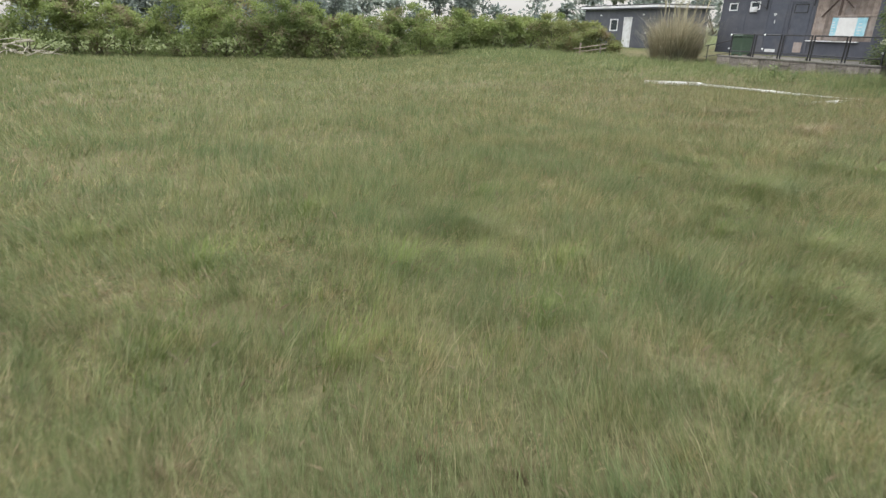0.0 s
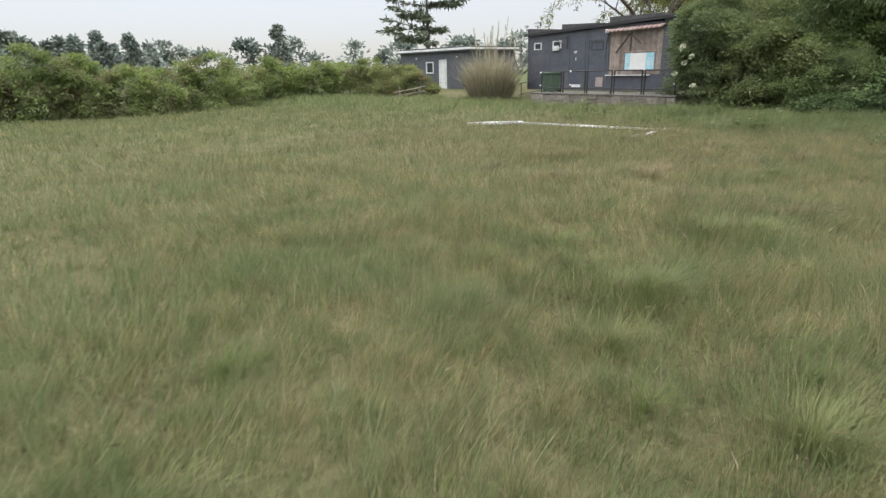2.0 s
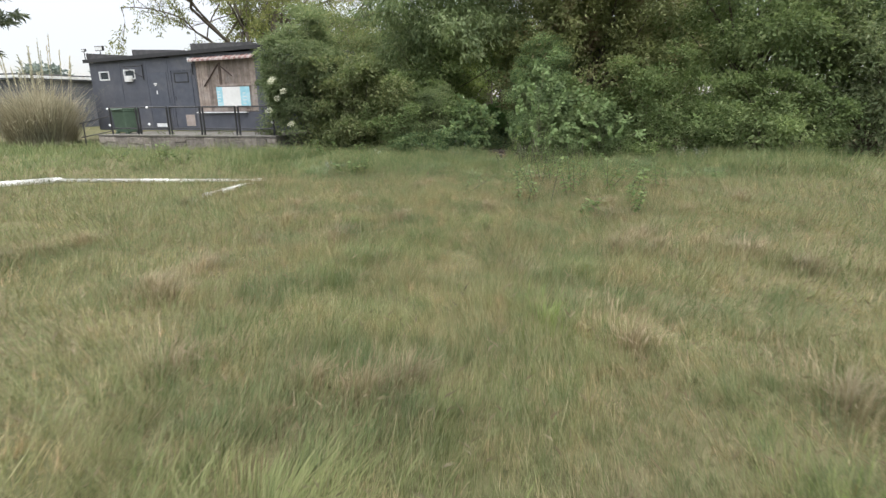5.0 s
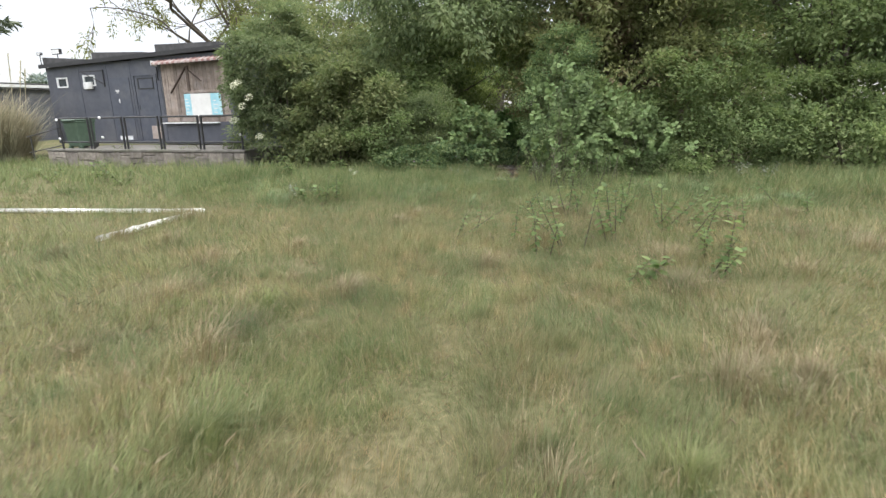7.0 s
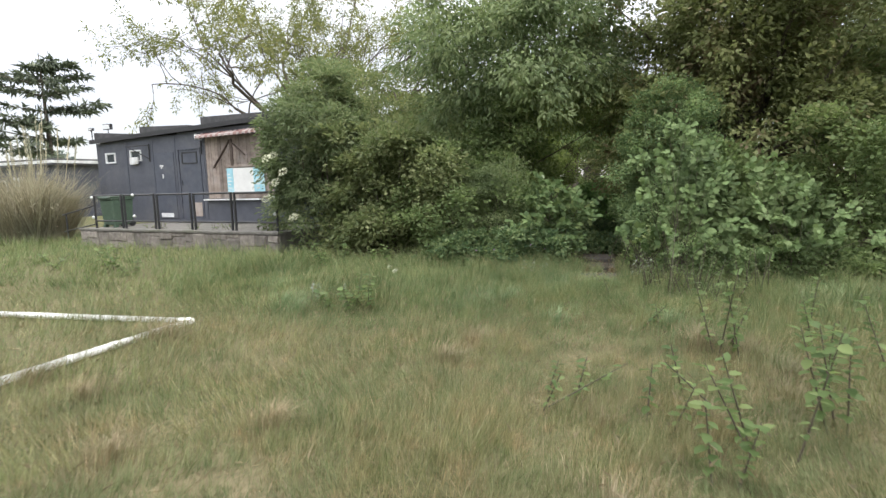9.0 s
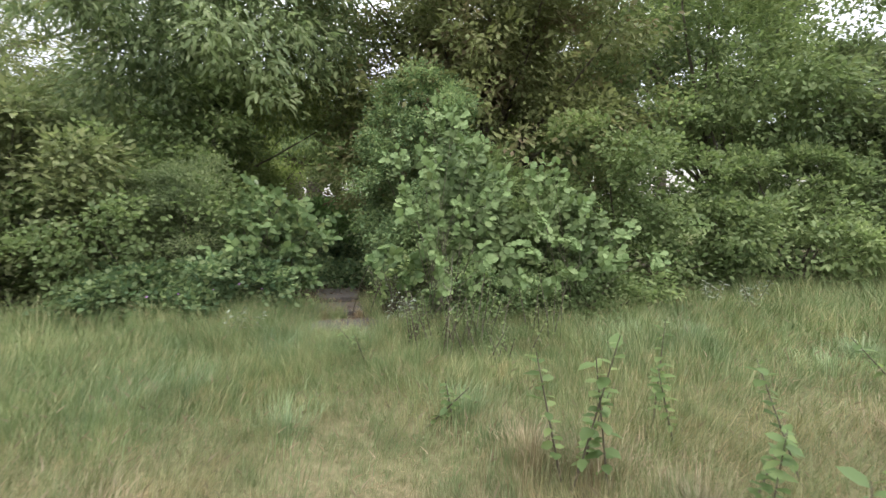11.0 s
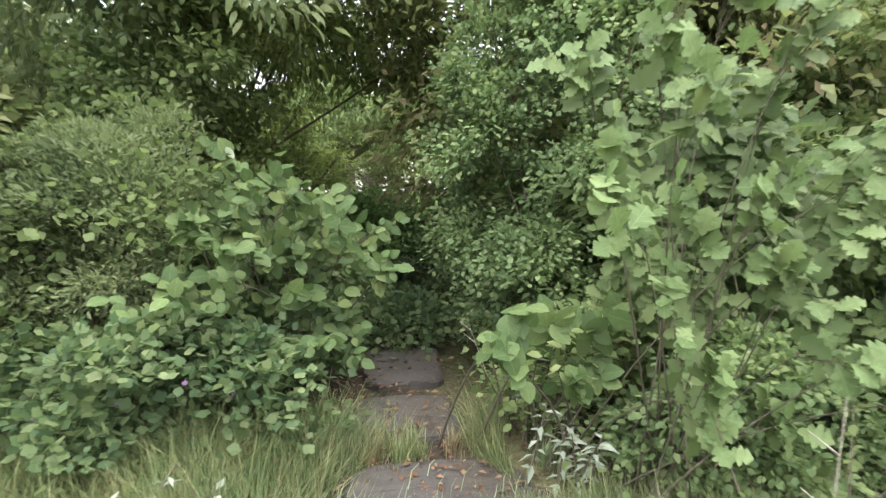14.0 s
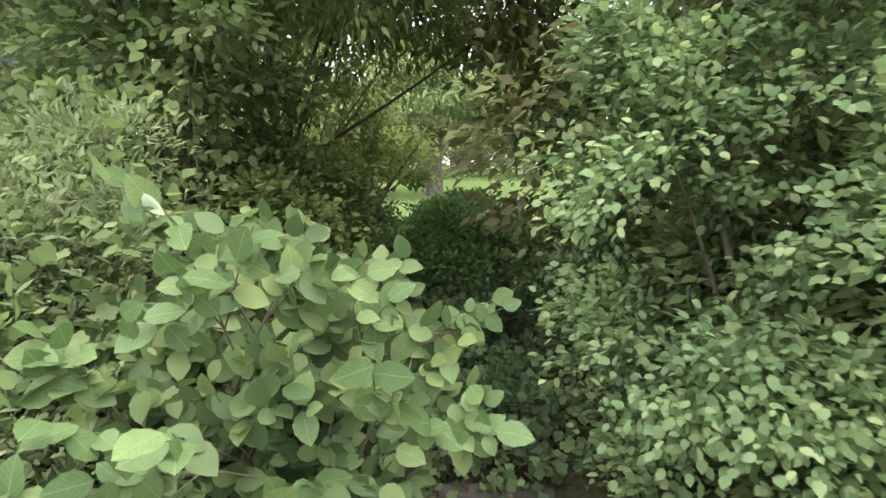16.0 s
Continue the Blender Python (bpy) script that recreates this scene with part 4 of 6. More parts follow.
def build_hut():
    ob = thing("hut", HUT, "dark grey painted flat-roofed wooden hut with boarded hatch", "hut")
    W, D, T = 9.2, 4.5, 0.12
    zb = 0.34

    def top(u):
        return 2.92 + 0.034 * u
    # front wall in strips round its openings
    holes = [(0.45, 0.95, 2.24, 2.58), (1.68, 2.22, 2.26, 2.62), (3.90, 4.80, 0.44, 2.52), (5.04, 7.6, 1.02, 2.86)]
    cuts = sorted({0.0, W, *[h[0] for h in holes], *[h[1] for h in holes]})
    bm = bmesh.new()
    for a, b in zip(cuts, cuts[1:]):
        inside = [h for h in holes if h[0] <= a + 1e-6 and h[1] >= b - 1e-6]
        spans = [(zb, top(a))] if not inside else [(zb, inside[0][2]), (inside[0][3], top(a))]
        for z0, z1 in spans:
            box(a, b, 0, T, z0, z1, 0, bm)
    bmesh.ops.remove_doubles(bm, verts=bm.verts, dist=0.0005)
    part("front_wall", bm, M_GREY_PAINT, ob)
    for nm, q in (("side_wall", (0, T, T, D)), ("side_wall", (W - T, W, T, D))):
        part(nm, box(q[0], q[1], q[2], q[3], zb, top(q[0])), M_GREY_PAINT, ob)
    part("back_wall", box(T, W - T, D - T, D, zb, 2.9), M_GREY_PAINT, ob)
    part("floor", box(T, W - T, T, D - T, zb, zb + 0.08), M_DARK, ob)
    # roof slab, tilted along the front, with a fascia and felt upstands
    bm = box(-0.10, W + 0.1, -0.14, D + 0.1, 0.02, 0.09, 0.01)
    for v in bm.verts:
        v.co.z += 2.93 + 0.034 * v.co.x
    part("roof", bm, M_FELT, ob, "worn dark felt roof")
    bm = box(-0.11, W + 0.1, -0.162, -0.142, -0.03, 0.10)
    for v in bm.verts:
        v.co.z += 2.93 + 0.034 * v.co.x
    part("fascia", bm, M_BLACK, ob)
    for a, b, h0, h1, y0 in ((-0.06, 2.1, 0.26, 0.03, 0.0), (2.2, 4.4, 0.24, 0.08, 0.02), (4.9, 7.4, 0.26, 0.14, 0.04)):
        bm = box(a, b, y0, y0 + 2.4, 0, 1.0, 0)
        for v in bm.verts:
            f = (v.co.x - a) / (b - a)
            v.co.z = 3.02 + 0.034 * v.co.x + (h0 * (1 - f) + h1 * f) * (v.co.z)
        part("roof_upstand", bm, M_FELT, ob)
    # small windows
    for i, (a, b, z0, z1) in enumerate(holes[:2]):
        fr = bmesh.new()
        t = 0.045
        box(a, b, -0.03, 0.06, z0, z0 + t, 0, fr), box(a, b, -0.03, 0.06, z1 - t, z1, 0, fr)
        box(a, a + t, -0.03, 0.06, z0 + t, z1 - t, 0, fr), box(b - t, b, -0.03, 0.06, z0 + t, z1 - t, 0, fr)
        w = part("window", fr, M_WHITE, ob, "small white-framed window")
        part("pane", box(a + t, b - t, 0.02, 0.03, z0 + t, z1 - t), M_GLASS, w)
        if i:
            part("vent_cover", box(a + 0.06, b - 0.10, -0.10, -0.032, z0 - 0.10, z0 + 0.13, 0.015), M_WHITE, w, "white vent box")
    # door with its frame and a small upper panel
    a, b, z0, z1 = holes[2]
    fr = bmesh.new()
    box(a - 0.035, a, -0.02, 0.05, z0, z1 + 0.035, 0, fr), box(b, b + 0.035, -0.02, 0.05, z0, z1 + 0.035, 0, fr)
    box(a, b, -0.02, 0.05, z1, z1 + 0.035, 0, fr)
    part("door_frame", fr, M_GREY_DOOR, ob)
    d = part("door", box(a + 0.004, b - 0.004, 0.004, 0.05, z0, z1, 0.004), M_GREY_DOOR, ob)
    pn = bmesh.new()
    for q in ((a + 0.12, b - 0.12, z1 - 0.43, z1 - 0.39), (a + 0.12, b - 0.12, z1 - 0.11, z1 - 0.07), (a + 0.12, a + 0.16, z1 - 0.39, z1 - 0.11), (b - 0.16, b - 0.12, z1 - 0.39, z1 - 0.11)):
        box(q[0], q[1], -0.008, 0.006, q[2], q[3], 0, pn)
    part("door_moulding", pn, M_BLACK, d)
    part("handle", rod((a + 0.1, -0.02, 1.45), (a + 0.1, -0.02, 1.6), 0.012), M_BLACK, d)
    # second, flush door with worn white patches
    d2 = part("door", box(2.82, 3.68, -0.022, -0.004, 0.44, 2.48, 0.004), M_GREY_DOOR, ob, "flush grey door with worn patches")
    for q in ((3.06, 3.22, 2.04, 2.10), (3.15, 3.19, 1.68, 1.82), (3.10, 3.17, 1.99, 2.03)):
        part("hasp", box(q[0], q[1], -0.036, -0.024, q[2], q[3], 0.003), M_WHITE, d2, "worn white hasp")
    part("worn_patch", box(2.95, 3.5, -0.03, -0.024, 0.47, 0.60), M_WHITE, d2, "scuffed pale foot of the door")
    part("bare_patch", box(4.35, 4.75, -0.010, 0.003, 0.50, 0.92, 0.003), M_TERRACOTTA, d, "bare scuffed board at the foot of the door")
    # cover strips
    for u in (1.5, 2.75, 3.76, 4.97, 7.72, 8.6):
        part("cover_strip", box(u - 0.02, u + 0.02, -0.012, -0.002, zb, top(u) - 0.07), M_GREY_DOOR, ob)
    # bracket
    bk = rod((2.62, -0.03, 2.78), (2.62, -0.03, 2.22), 0.018)
    rod((2.62, -0.03, 2.30), (2.05, -0.32, 2.68), 0.016, 8, bk)
    rod((2.62, -0.03, 2.74), (1.95, -0.34, 2.70), 0.014, 8, bk)
    part("bracket", bk, M_BLACK, ob, "black iron bracket")
    part("side_bracket", rod((4.92, -0.03, 2.75), (4.92, -0.03, 2.35), 0.02), M_BLACK, ob)
    # boarded hatch
    hatch = part("hatch", box(5.04, 7.6, 0.035, 0.06, 1.02, 2.86), M_WOOD, ob, "boarded-up serving hatch of weathered planks")
    rng = random.Random(4)
    u = 5.05
    while u < 7.55:
        w = rng.uniform(0.10, 0.15)
        z1 = 2.85 - rng.uniform(0, 0.03)
        part("plank", box(u, min(u + w, 7.59), 0.006 + rng.uniform(-0.004, 0.004), 0.033, 1.04, z1, 0.003), M_WOOD, hatch)
        u += w + 0.007
    for p, q in (((5.35, 1.95), (6.05, 2.72)), ((6.05, 2.72), (6.62, 2.28)), ((6.10, 1.98), (6.10, 2.74))):
        c = Vector((p[0] - q[0], 0, p[1] - q[1]))
        bm = box(-0.05, 0.05, -0.03, -0.002, 0, c.length, 0.003)
        bm.transform(Matrix.Translation((q[0], 0, q[1])) @ c.to_track_quat("Z", "Y").to_matrix().to_4x4())
        part("brace", bm, M_BRACE, hatch, "dark batten")
    part("crossbar", box(5.9, 7.58, -0.02, 0.0, 1.93, 2.01, 0.003), M_WOOD, hatch)
    for a, b, m, lb in ((5.88, 6.13, M_BLUE, "pale blue panel"), (6.132, 6.90, M_BOARD, "off-white panel"), (6.902, 7.3, M_BLUE, "pale blue panel")):
        bd = part("notice_board", box(a, b, -0.034, -0.022, 1.20, 1.90, 0.002), m, hatch, lb)
    for i in range(5):
        part("notice_line", box(5.92, 6.02 + 0.02 * (i % 3), -0.038, -0.0345, 1.72 - 0.1 * i, 1.745 - 0.1 * i), M_BOARD, hatch)
    for i in range(4):
        part("notice_line", box(7.0, 7.12 + 0.03 * (i % 3), -0.038, -0.0345, 1.30 + 0.12 * i, 1.33 + 0.12 * i), M_BOARD, hatch)
    part("ledge", box(4.96, 7.15, -0.14, 0.0, 0.98, 1.02, 0.006), M_WHITE, ob, "white painted ledge")
    # corrugated awning strip over the hatch
    bm = bmesh.new()
    n = 66
    rows = []
    for i in range(n + 1):
        uu = 4.95 + 2.75 * i / n
        zz = 0.014 * math.sin(i * math.pi / 2)
        rows.append([bm.verts.new((uu, yy, z + zz + 0.02 * (uu - 4.95))) for yy, z in ((-0.02, 2.95), (-0.24, 2.86), (-0.24, 2.80))])
    for r0, r1 in zip(rows, rows[1:]):
        for j in range(2):
            bm.faces.new((r0[j], r1[j], r1[j + 1], r0[j + 1]))
    aw = part("awning", bm, M_RED, ob, "faded red corrugated awning")
    so = aw.modifiers.new("thick", "SOLIDIFY")
    so.thickness = 0.008
    part("awning_end", box(4.92, 4.945, -0.25, -0.02, 2.78, 2.94, 0.004), M_WHITE, ob)
    return ob


build_hut()


def build_floodlight(u, y, z, s, label):
    ob = thing("floodlight", HUT @ pose(u, y, z), label, "lamp", "lamps on the hut roof")
    part("post", rod((0, 0, 0), (0, 0, 0.34), 0.015), M_BLACK, ob)
    bm = box(-s, s, -0.06, 0.04, 0.32, 0.32 + s * 0.9, 0.015)
    part("housing", bm, M_BLACK, ob)
    part("lens", box(-s * 0.85, s * 0.85, -0.075, -0.061, 0.335, 0.30 + s * 0.85), M_WHITE, ob)


build_floodlight(-0.04, -0.08, 3.02, 0.10, "small round floodlight on the roof corner")
build_floodlight(0.62, 0.05, 3.03, 0.20, "wide black floodlight on the felt roof")


def build_terrace():
    ob = thing("terrace", HUT, "raised concrete terrace with a rubble stone retaining wall", "terrace", kind="structure")
    u0, u1, y0 = 2.55, 9.78, -2.35
    part("slab", box(u0, u1, y0 + 0.06, -0.002, -0.15, 0.30), M_SLAB, ob)
    wall = part("retaining_wall", box(u0, u1 - 0.02, y0 + 0.03, y0 + 0.3, -0.55, 0.25), M_MORTAR, ob, "rubble stone retaining wall")
    part("coping", box(u0 - 0.02, u1 + 0.02, y0 - 0.03, y0 + 0.32, 0.255, 0.325, 0.012), M_SLAB, ob, "worn concrete coping")
    rng = random.Random(8)
    u = u0
    while u < u1 - 0.06:
        w = min(rng.uniform(0.22, 0.5), u1 - u - 0.01)
        z = -0.5 + rng.uniform(-0.04, 0.04)
        while z < 0.2:
            h = rng.uniform(0.14, 0.34)
            h = 0.25 - z if z + h > 0.16 else h
            off = rng.uniform(-0.05, 0.05) if u > u0 + 0.1 else 0.0
            bm = box(u + off + 0.006, min(u + w + rng.uniform(-0.02, 0.05), u1) - 0.006, y0 - 0.012 + rng.uniform(-0.012, 0.012), y0 + 0.08, z + 0.006, z + h - 0.006, 0.022)
            for v in bm.verts:
                v.co += Vector((rng.uniform(-1, 1), rng.uniform(-0.5, 0.5), rng.uniform(-1, 1))) * 0.02
            part("stone", bm, M_STONE, wall)
            z += h
        u += w
    # end face stones
    return ob


build_terrace()


def build_railing():
    ob = thing("railing", HUT @ pose(0, -2.2, 0.325), "black iron railing with twin posts on the terrace edge", "railing")
    ends = [3.0, 4.27, 5.58, 6.92, 8.30, 9.70]
    for a, b in zip(ends, ends[1:]):
        for u in (a + 0.06, b - 0.06):
            part("post", rod((u, 0, 0), (u, 0, 0.92), 0.03, 8), M_BLACK, ob)
        part("top_rail", rod((a + 0.06, 0, 0.90), (b - 0.06, 0, 0.90), 0.025, 8), M_BLACK, ob)
        part("bottom_rail", rod((a + 0.06, 0, 0.20), (b - 0.06, 0, 0.20), 0.023, 8), M_BLACK, ob)
    for u, z in ((3.02, 0.86), (3.02, 0.30), (4.75, 0.90), (4.75, 0.34), (9.62, 0.40), (9.62, 0.78)):
        bm = bmesh.new()
        bmesh.ops.create_icosphere(bm, subdivisions=1, radius=0.045, matrix=Matrix.Translation((u, -0.04, z)))
        part("finial", bm, M_WHITE, ob, "small white knob")
    part("handrail", rod((3.0, 0, 0.62), (1.7, -0.1, 0.36), 0.018), M_BLACK, ob)
    part("post", rod((1.85, -0.09, -0.4), (1.85, -0.09, 0.40), 0.02), M_BLACK, ob)
    part("handrail", rod((3.0, 0, 0.10), (1.7, -0.1, -0.12), 0.016), M_BLACK, ob)


build_railing()


def build_bin():
    ob = thing("wheeled_bin", HUT @ pose(3.05, -1.55, 0.302), "dark green plastic wheeled bin with closed lid", "bin")
    bm = box(-0.29, 0.29, -0.33, 0.33, 0.06, 0.80, 0.03)
    for v in bm.verts:
        k = 0.84 + 0.16 * (v.co.z / 0.80)
        v.co.x *= k
        v.co.y *= k
    part("body", bm, M_BIN, ob)
    part("rim", box(-0.31, 0.31, -0.35, 0.35, 0.79, 0.83, 0.012), M_BIN, ob)
    part("lid", box(-0.315, 0.315, -0.37, 0.36, 0.835, 0.90, 0.025), M_BIN, ob)
    part("lid_handle", rod((-0.2, -0.385, 0.85), (0.2, -0.385, 0.85), 0.014), M_BIN, ob)
    for u in (-0.22, 0.22):
        part("wheel", rod((u - 0.03, 0.27, 0.1), (u + 0.03, 0.27, 0.1), 0.1, 16), M_BLACK, ob)
        part("foot", box(u - 0.05, u + 0.05, -0.28, -0.18, 0, 0.08), M_BIN, ob)


build_bin()


def build_far_hut():
    """The lower grey shed behind: long side towards the field, white fascia."""
    ang = math.degrees(math.atan2(0.995, 0.10))
    ob = thing("shed", pose(32.2, 28.1, 0, 0, 0, ang), "low grey flat-roofed shed with white fascia", "shed")
    # local x runs along the long side away from the camera, local y towards the field
    L, D, z0, z1 = 7.9, 4.6, gz(33, 30) - 0.05, 2.62
    doors = [(2.42, 3.28, z0, 2.1), (3.9, 4.8, 1.15, 1.98)]
    cuts = sorted({0.0, L, *[h[0] for h in doors], *[h[1] for h in doors]})
    bm = bmesh.new()
    for a, b in zip(cuts, cuts[1:]):
        ins = [h for h in doors if h[0] <= a + 1e-6 and h[1] >= b - 1e-6]
        spans = [(z0, z1)] if not ins else [(z0, ins[0][2]), (ins[0][3], z1)]
        for p, q in spans:
            if q - p > 0.01:
                box(a, b, -0.12, 0, p, q, 0, bm)
    part("front_wall", bm, M_GREY_PAINT, ob)
    part("end_wall", box(0.0, 0.12, -D, -0.12, z0, z1), M_GREY_PAINT, ob)
    part("end_wall", box(L - 0.12, L, -D, -0.12, z0, z1), M_GREY_PAINT, ob)
    part("back_wall", box(0.12, L - 0.12, -D, -D + 0.12, z0, z1), M_GREY_PAINT, ob)
    part("roof", box(-0.2, L + 0.2, -D - 0.2, 0.3, 2.80, 2.92, 0.01), M_FELT, ob, "dark felt roof")
    part("fascia", box(-0.22, L + 0.22, 0.302, 0.33, 2.70, 2.84, 0.004), M_WHITE, ob, "white painted fascia")
    part("fascia", box(-0.25, -0.222, -D - 0.2, 0.33, 2.70, 2.84, 0.004), M_WHITE, ob, "white painted fascia")
    part("soffit", box(-0.2, L + 0.2, -D - 0.2, 0.3, 2.622, 2.79), M_GREY_PAINT, ob)
    a, b, p, q = doors[0]
    d = part("door", box(a + 0.06, b - 0.06, -0.08, -0.03, p, q - 0.06, 0.004), M_WHITE, ob, "white door")
    part("handle", rod((a + 0.12, -0.02, p + 1.0), (a + 0.12, -0.02, p + 1.14), 0.012), M_BLACK, d)
    fr = bmesh.new()
    box(a, a + 0.06, -0.1, 0.02, p, q, 0, fr), box(b - 0.06, b, -0.1, 0.02, p, q, 0, fr), box(a + 0.06, b - 0.06, -0.1, 0.02, q - 0.06, q, 0, fr)
    part("door_frame", fr, M_WHITE, ob)
    a, b, p, q = doors[1]
    fr = bmesh.new()
    box(a, a + 0.09, -0.1, 0.02, p, q, 0, fr), box(b - 0.09, b, -0.1, 0.02, p, q, 0, fr)
    box(a + 0.09, b - 0.09, -0.1, 0.02, q - 0.08, q, 0, fr), box(a + 0.09, b - 0.09, -0.1, 0.02, p, p + 0.08, 0, fr)
    w = part("window", fr, M_WHITE, ob, "white-framed dark window")
    part("pane", box(a + 0.09, b - 0.09, -0.05, -0.04, p + 0.08, q - 0.08), M_GLASS, w)
    for u in (1.2, 5.8):
        part("corner_lamp", box(u, u + 0.16, 0.0, 0.07, 2.2, 2.28, 0.01), M_WHITE, ob)


build_far_hut()


# ---------------------------------------------------------------- fallen white pipe frame in the grass
def build_pipes():
    a, c, e = (16.2, 14.3), (17.74, 8.07), (15.32, 8.02)

    def at(p, lift=0.07):
        return Vector((p[0], p[1], gz(*p) + lift))
    ob = thing("pipe_frame", pose(c[0], c[1], gz(*c)), "fallen frame of white plastic pipe lying in the grass", "pipe")
    o = Vector((c[0], c[1], gz(*c)))
    mid = (17.45, 13.1)

    def pipe(p, q, r, name, label, inner=True):
        bm = rod(p - o, q - o, r, 16)
        for f in [f for f in bm.faces if len(f.verts) > 4]:
            res = bmesh.ops.inset_individual(bm, faces=[f], thickness=r * 0.16)
            bmesh.ops.translate(bm, verts=f.verts, vec=((q - p).normalized() * (0.3 if f.normal.dot(q - p) < 0 else -0.3)))
        for f in bm.faces:
            f.smooth = len(f.verts) == 4
        return part(name, bm, M_PIPE, ob, label)
    pipe(at(a, 0.03), at(mid, 0.06), 0.068, "wide_pipe", "wider length of white pipe")
    pipe(at(mid, 0.06), at(c, 0.025), 0.040, "long_pipe", "")
    pipe(at(c, 0.025), at(e, 0.06), 0.040, "cross_pipe", "")
    part("coupling", rod(at(mid, 0.06) - o + Vector((-0.03, 0.1, 0)), at(mid, 0.06) - o + Vector((0.05, -0.15, 0)), 0.06, 16), M_PIPE, ob)
    el = bmesh.new()
    d1 = (at(a) - at(c)).normalized() * 0.14
    d2 = (at(e) - at(c)).normalized() * 0.14
    rod(at(c, 0.025) - o, at(c, 0.025) - o + d1, 0.050, 16, el)
    rod(at(c, 0.025) - o, at(c, 0.025) - o + d2, 0.050, 16, el)
    bmesh.ops.create_uvsphere(el, u_segments=16, v_segments=8, radius=0.050, matrix=Matrix.Translation(at(c, 0.025) - o))
    part("elbow", el, M_PIPE, ob, "white pipe elbow")
    for k in (0.25, 0.5, 0.72):
        p = at(c, 0.025).lerp(at(e, 0.06), k) - o
        d = (at(e) - at(c)).normalized() * 0.03
        part("clip", rod(p - d, p + d, 0.046, 14), M_PIPE, ob)


build_pipes()


# ---------------------------------------------------------------- pampas grass before the hut
def build_pampas(x, y, seed):
    rng = np.random.default_rng(seed)
    ob = thing("pampas_grass", pose(x, y, gz(x, y)), "dry straw-coloured pampas grass clump with tall plumes", "plant")
    n = 6500
    a = rng.uniform(0, 2 * np.pi, n)
    r0 = 1.1 * np.sqrt(rng.random(n))
    L = rng.uniform(0.9, 3.6, n) * (1 - 0.25 * r0)
    out = np.stack([np.cos(a), np.sin(a), np.zeros(n)], -1)
    tilt = np.clip(rng.normal(0.08, 0.2, n) + 0.16 * r0, -0.2, 1.0)[:, None]
    base = out * r0[:, None]
    skew = rng.normal(size=(n, 3)) * np.array([0.22, 0.22, 0])
    p1 = base + (out * tilt * 0.6 + skew + np.array([0, 0, 1.0]) * (1 - 0.2 * tilt)) * (L * 0.55)[:, None]
    p2 = p1 + (out * (tilt * 0.9) + skew * 1.6 + np.array([0, 0, 1.0]) * rng.uniform(-0.25, 1.0, n)[:, None]) * (L * 0.42)[:, None]
    side = np.stack([-np.sin(a), np.cos(a), np.zeros(n)], -1) * 0.009
    V = np.stack([base - side, base + side, p1 - side, p1 + side, p2], 1)
    F = np.array([(0, 1, 3), (0, 3, 2), (2, 3, 4)])[None] + (np.arange(n) * 5)[:, None, None]
    V[..., 2] = np.maximum(V[..., 2], 0.02)
    part("leaves", np_mesh("leaves", V.reshape(-1, 3), F.reshape(-1, 3), M_STRAW), M_STRAW, ob)
    for i in range(24):
        aa = rng.uniform(0, 2 * np.pi)
        h = rng.uniform(2.2, 3.9)
        b = np.array([math.cos(aa), math.sin(aa), 0]) * rng.uniform(0, 0.95)
        t = b + np.array([math.cos(aa), math.sin(aa), 0]) * rng.uniform(0.05, 0.7) + np.array([0, 0, h])
        tb = Tubes(5)
        k = np.linspace(0, 1, 5)[:, None]
        tb.add(b * (1 - k) + t * k, np.linspace(0.014, 0.007, 5))
        st = part("stalk", tb.mesh("stalk", M_STRAW), M_STRAW, ob)
        m = 60
        f = rng.uniform(0.78, 1.02, m)[:, None]
        P = b * (1 - f) + t * f
        A = rng.normal(size=(m, 3)) * 0.2 + np.array([0, 0, 1.0])
        pv, pf = leaf_arrays(P, A, rng.normal(size=(m, 3)), rng.uniform(0.06, 0.11, m), LEAF_LONG)
        part("plume", np_mesh("plume", pv, pf, M_PLUME), M_PLUME, st)


build_pampas(25.2, 20.6, 5)


# ---------------------------------------------------------------- hedge and trees before the camera
G_H = "shrubs of the hedge"
# tall trees standing in the hedge
bush("wild_cherry", 26.1, 5.1, (2.8, 2.5, 3.2), 4.35, "tall wild cherry with drooping dark green leaves in the hedge", M_CHERRY, LEAF_LANCE, 0.152, 1080, 46, 21, "tree", G_H, 0.32, 0.7, 0.26, -0.70, 14, 0.028, trunk=1.8)
bush("hawthorn_tree", 24.9, 0.3, (2.8, 2.7, 4.1), 4.4, "tall olive-brown hawthorn standing in the hedge", M_THORN, LEAF_SMALL, 0.115, 1500, 58, 22, "tree", G_H, 0.34, 0.2, 0.48, -0.9, 26, 0.06, trunk=1.8)
bush("field_maple", 24.6, -4.6, (2.5, 2.9, 3.7), 4.0, "bushy green field maple in the hedge", M_BRAMBLE, LEAF_SMALL, 0.12, 1080, 44, 23, "tree", G_H, 0.32, 0.2, 0.35, -0.9, 22, 0.06, trunk=1.2)
bush("hawthorn_tree", 26.2, 9.3, (2.2, 2.0, 2.3), 2.5, "leafy hawthorn behind the elder beside the hut", M_DOGWOOD, LEAF_SMALL, 0.10, 620, 42, 24, "tree", G_H, 0.30, 0.2, 0.3, -0.9, 18, 0.05, trunk=1.2)
bush("hawthorn_tree", 30.5, -2.6, (2.4, 3.0, 3.3), 4.6, "tall leafy hawthorn standing behind the hedge", M_DOGWOOD, LEAF_SMALL, 0.17, 520, 40, 20, "tree", G_H, 0.4, 0.2, 0.4, -0.9, 12, 0.05, trunk=2.0)
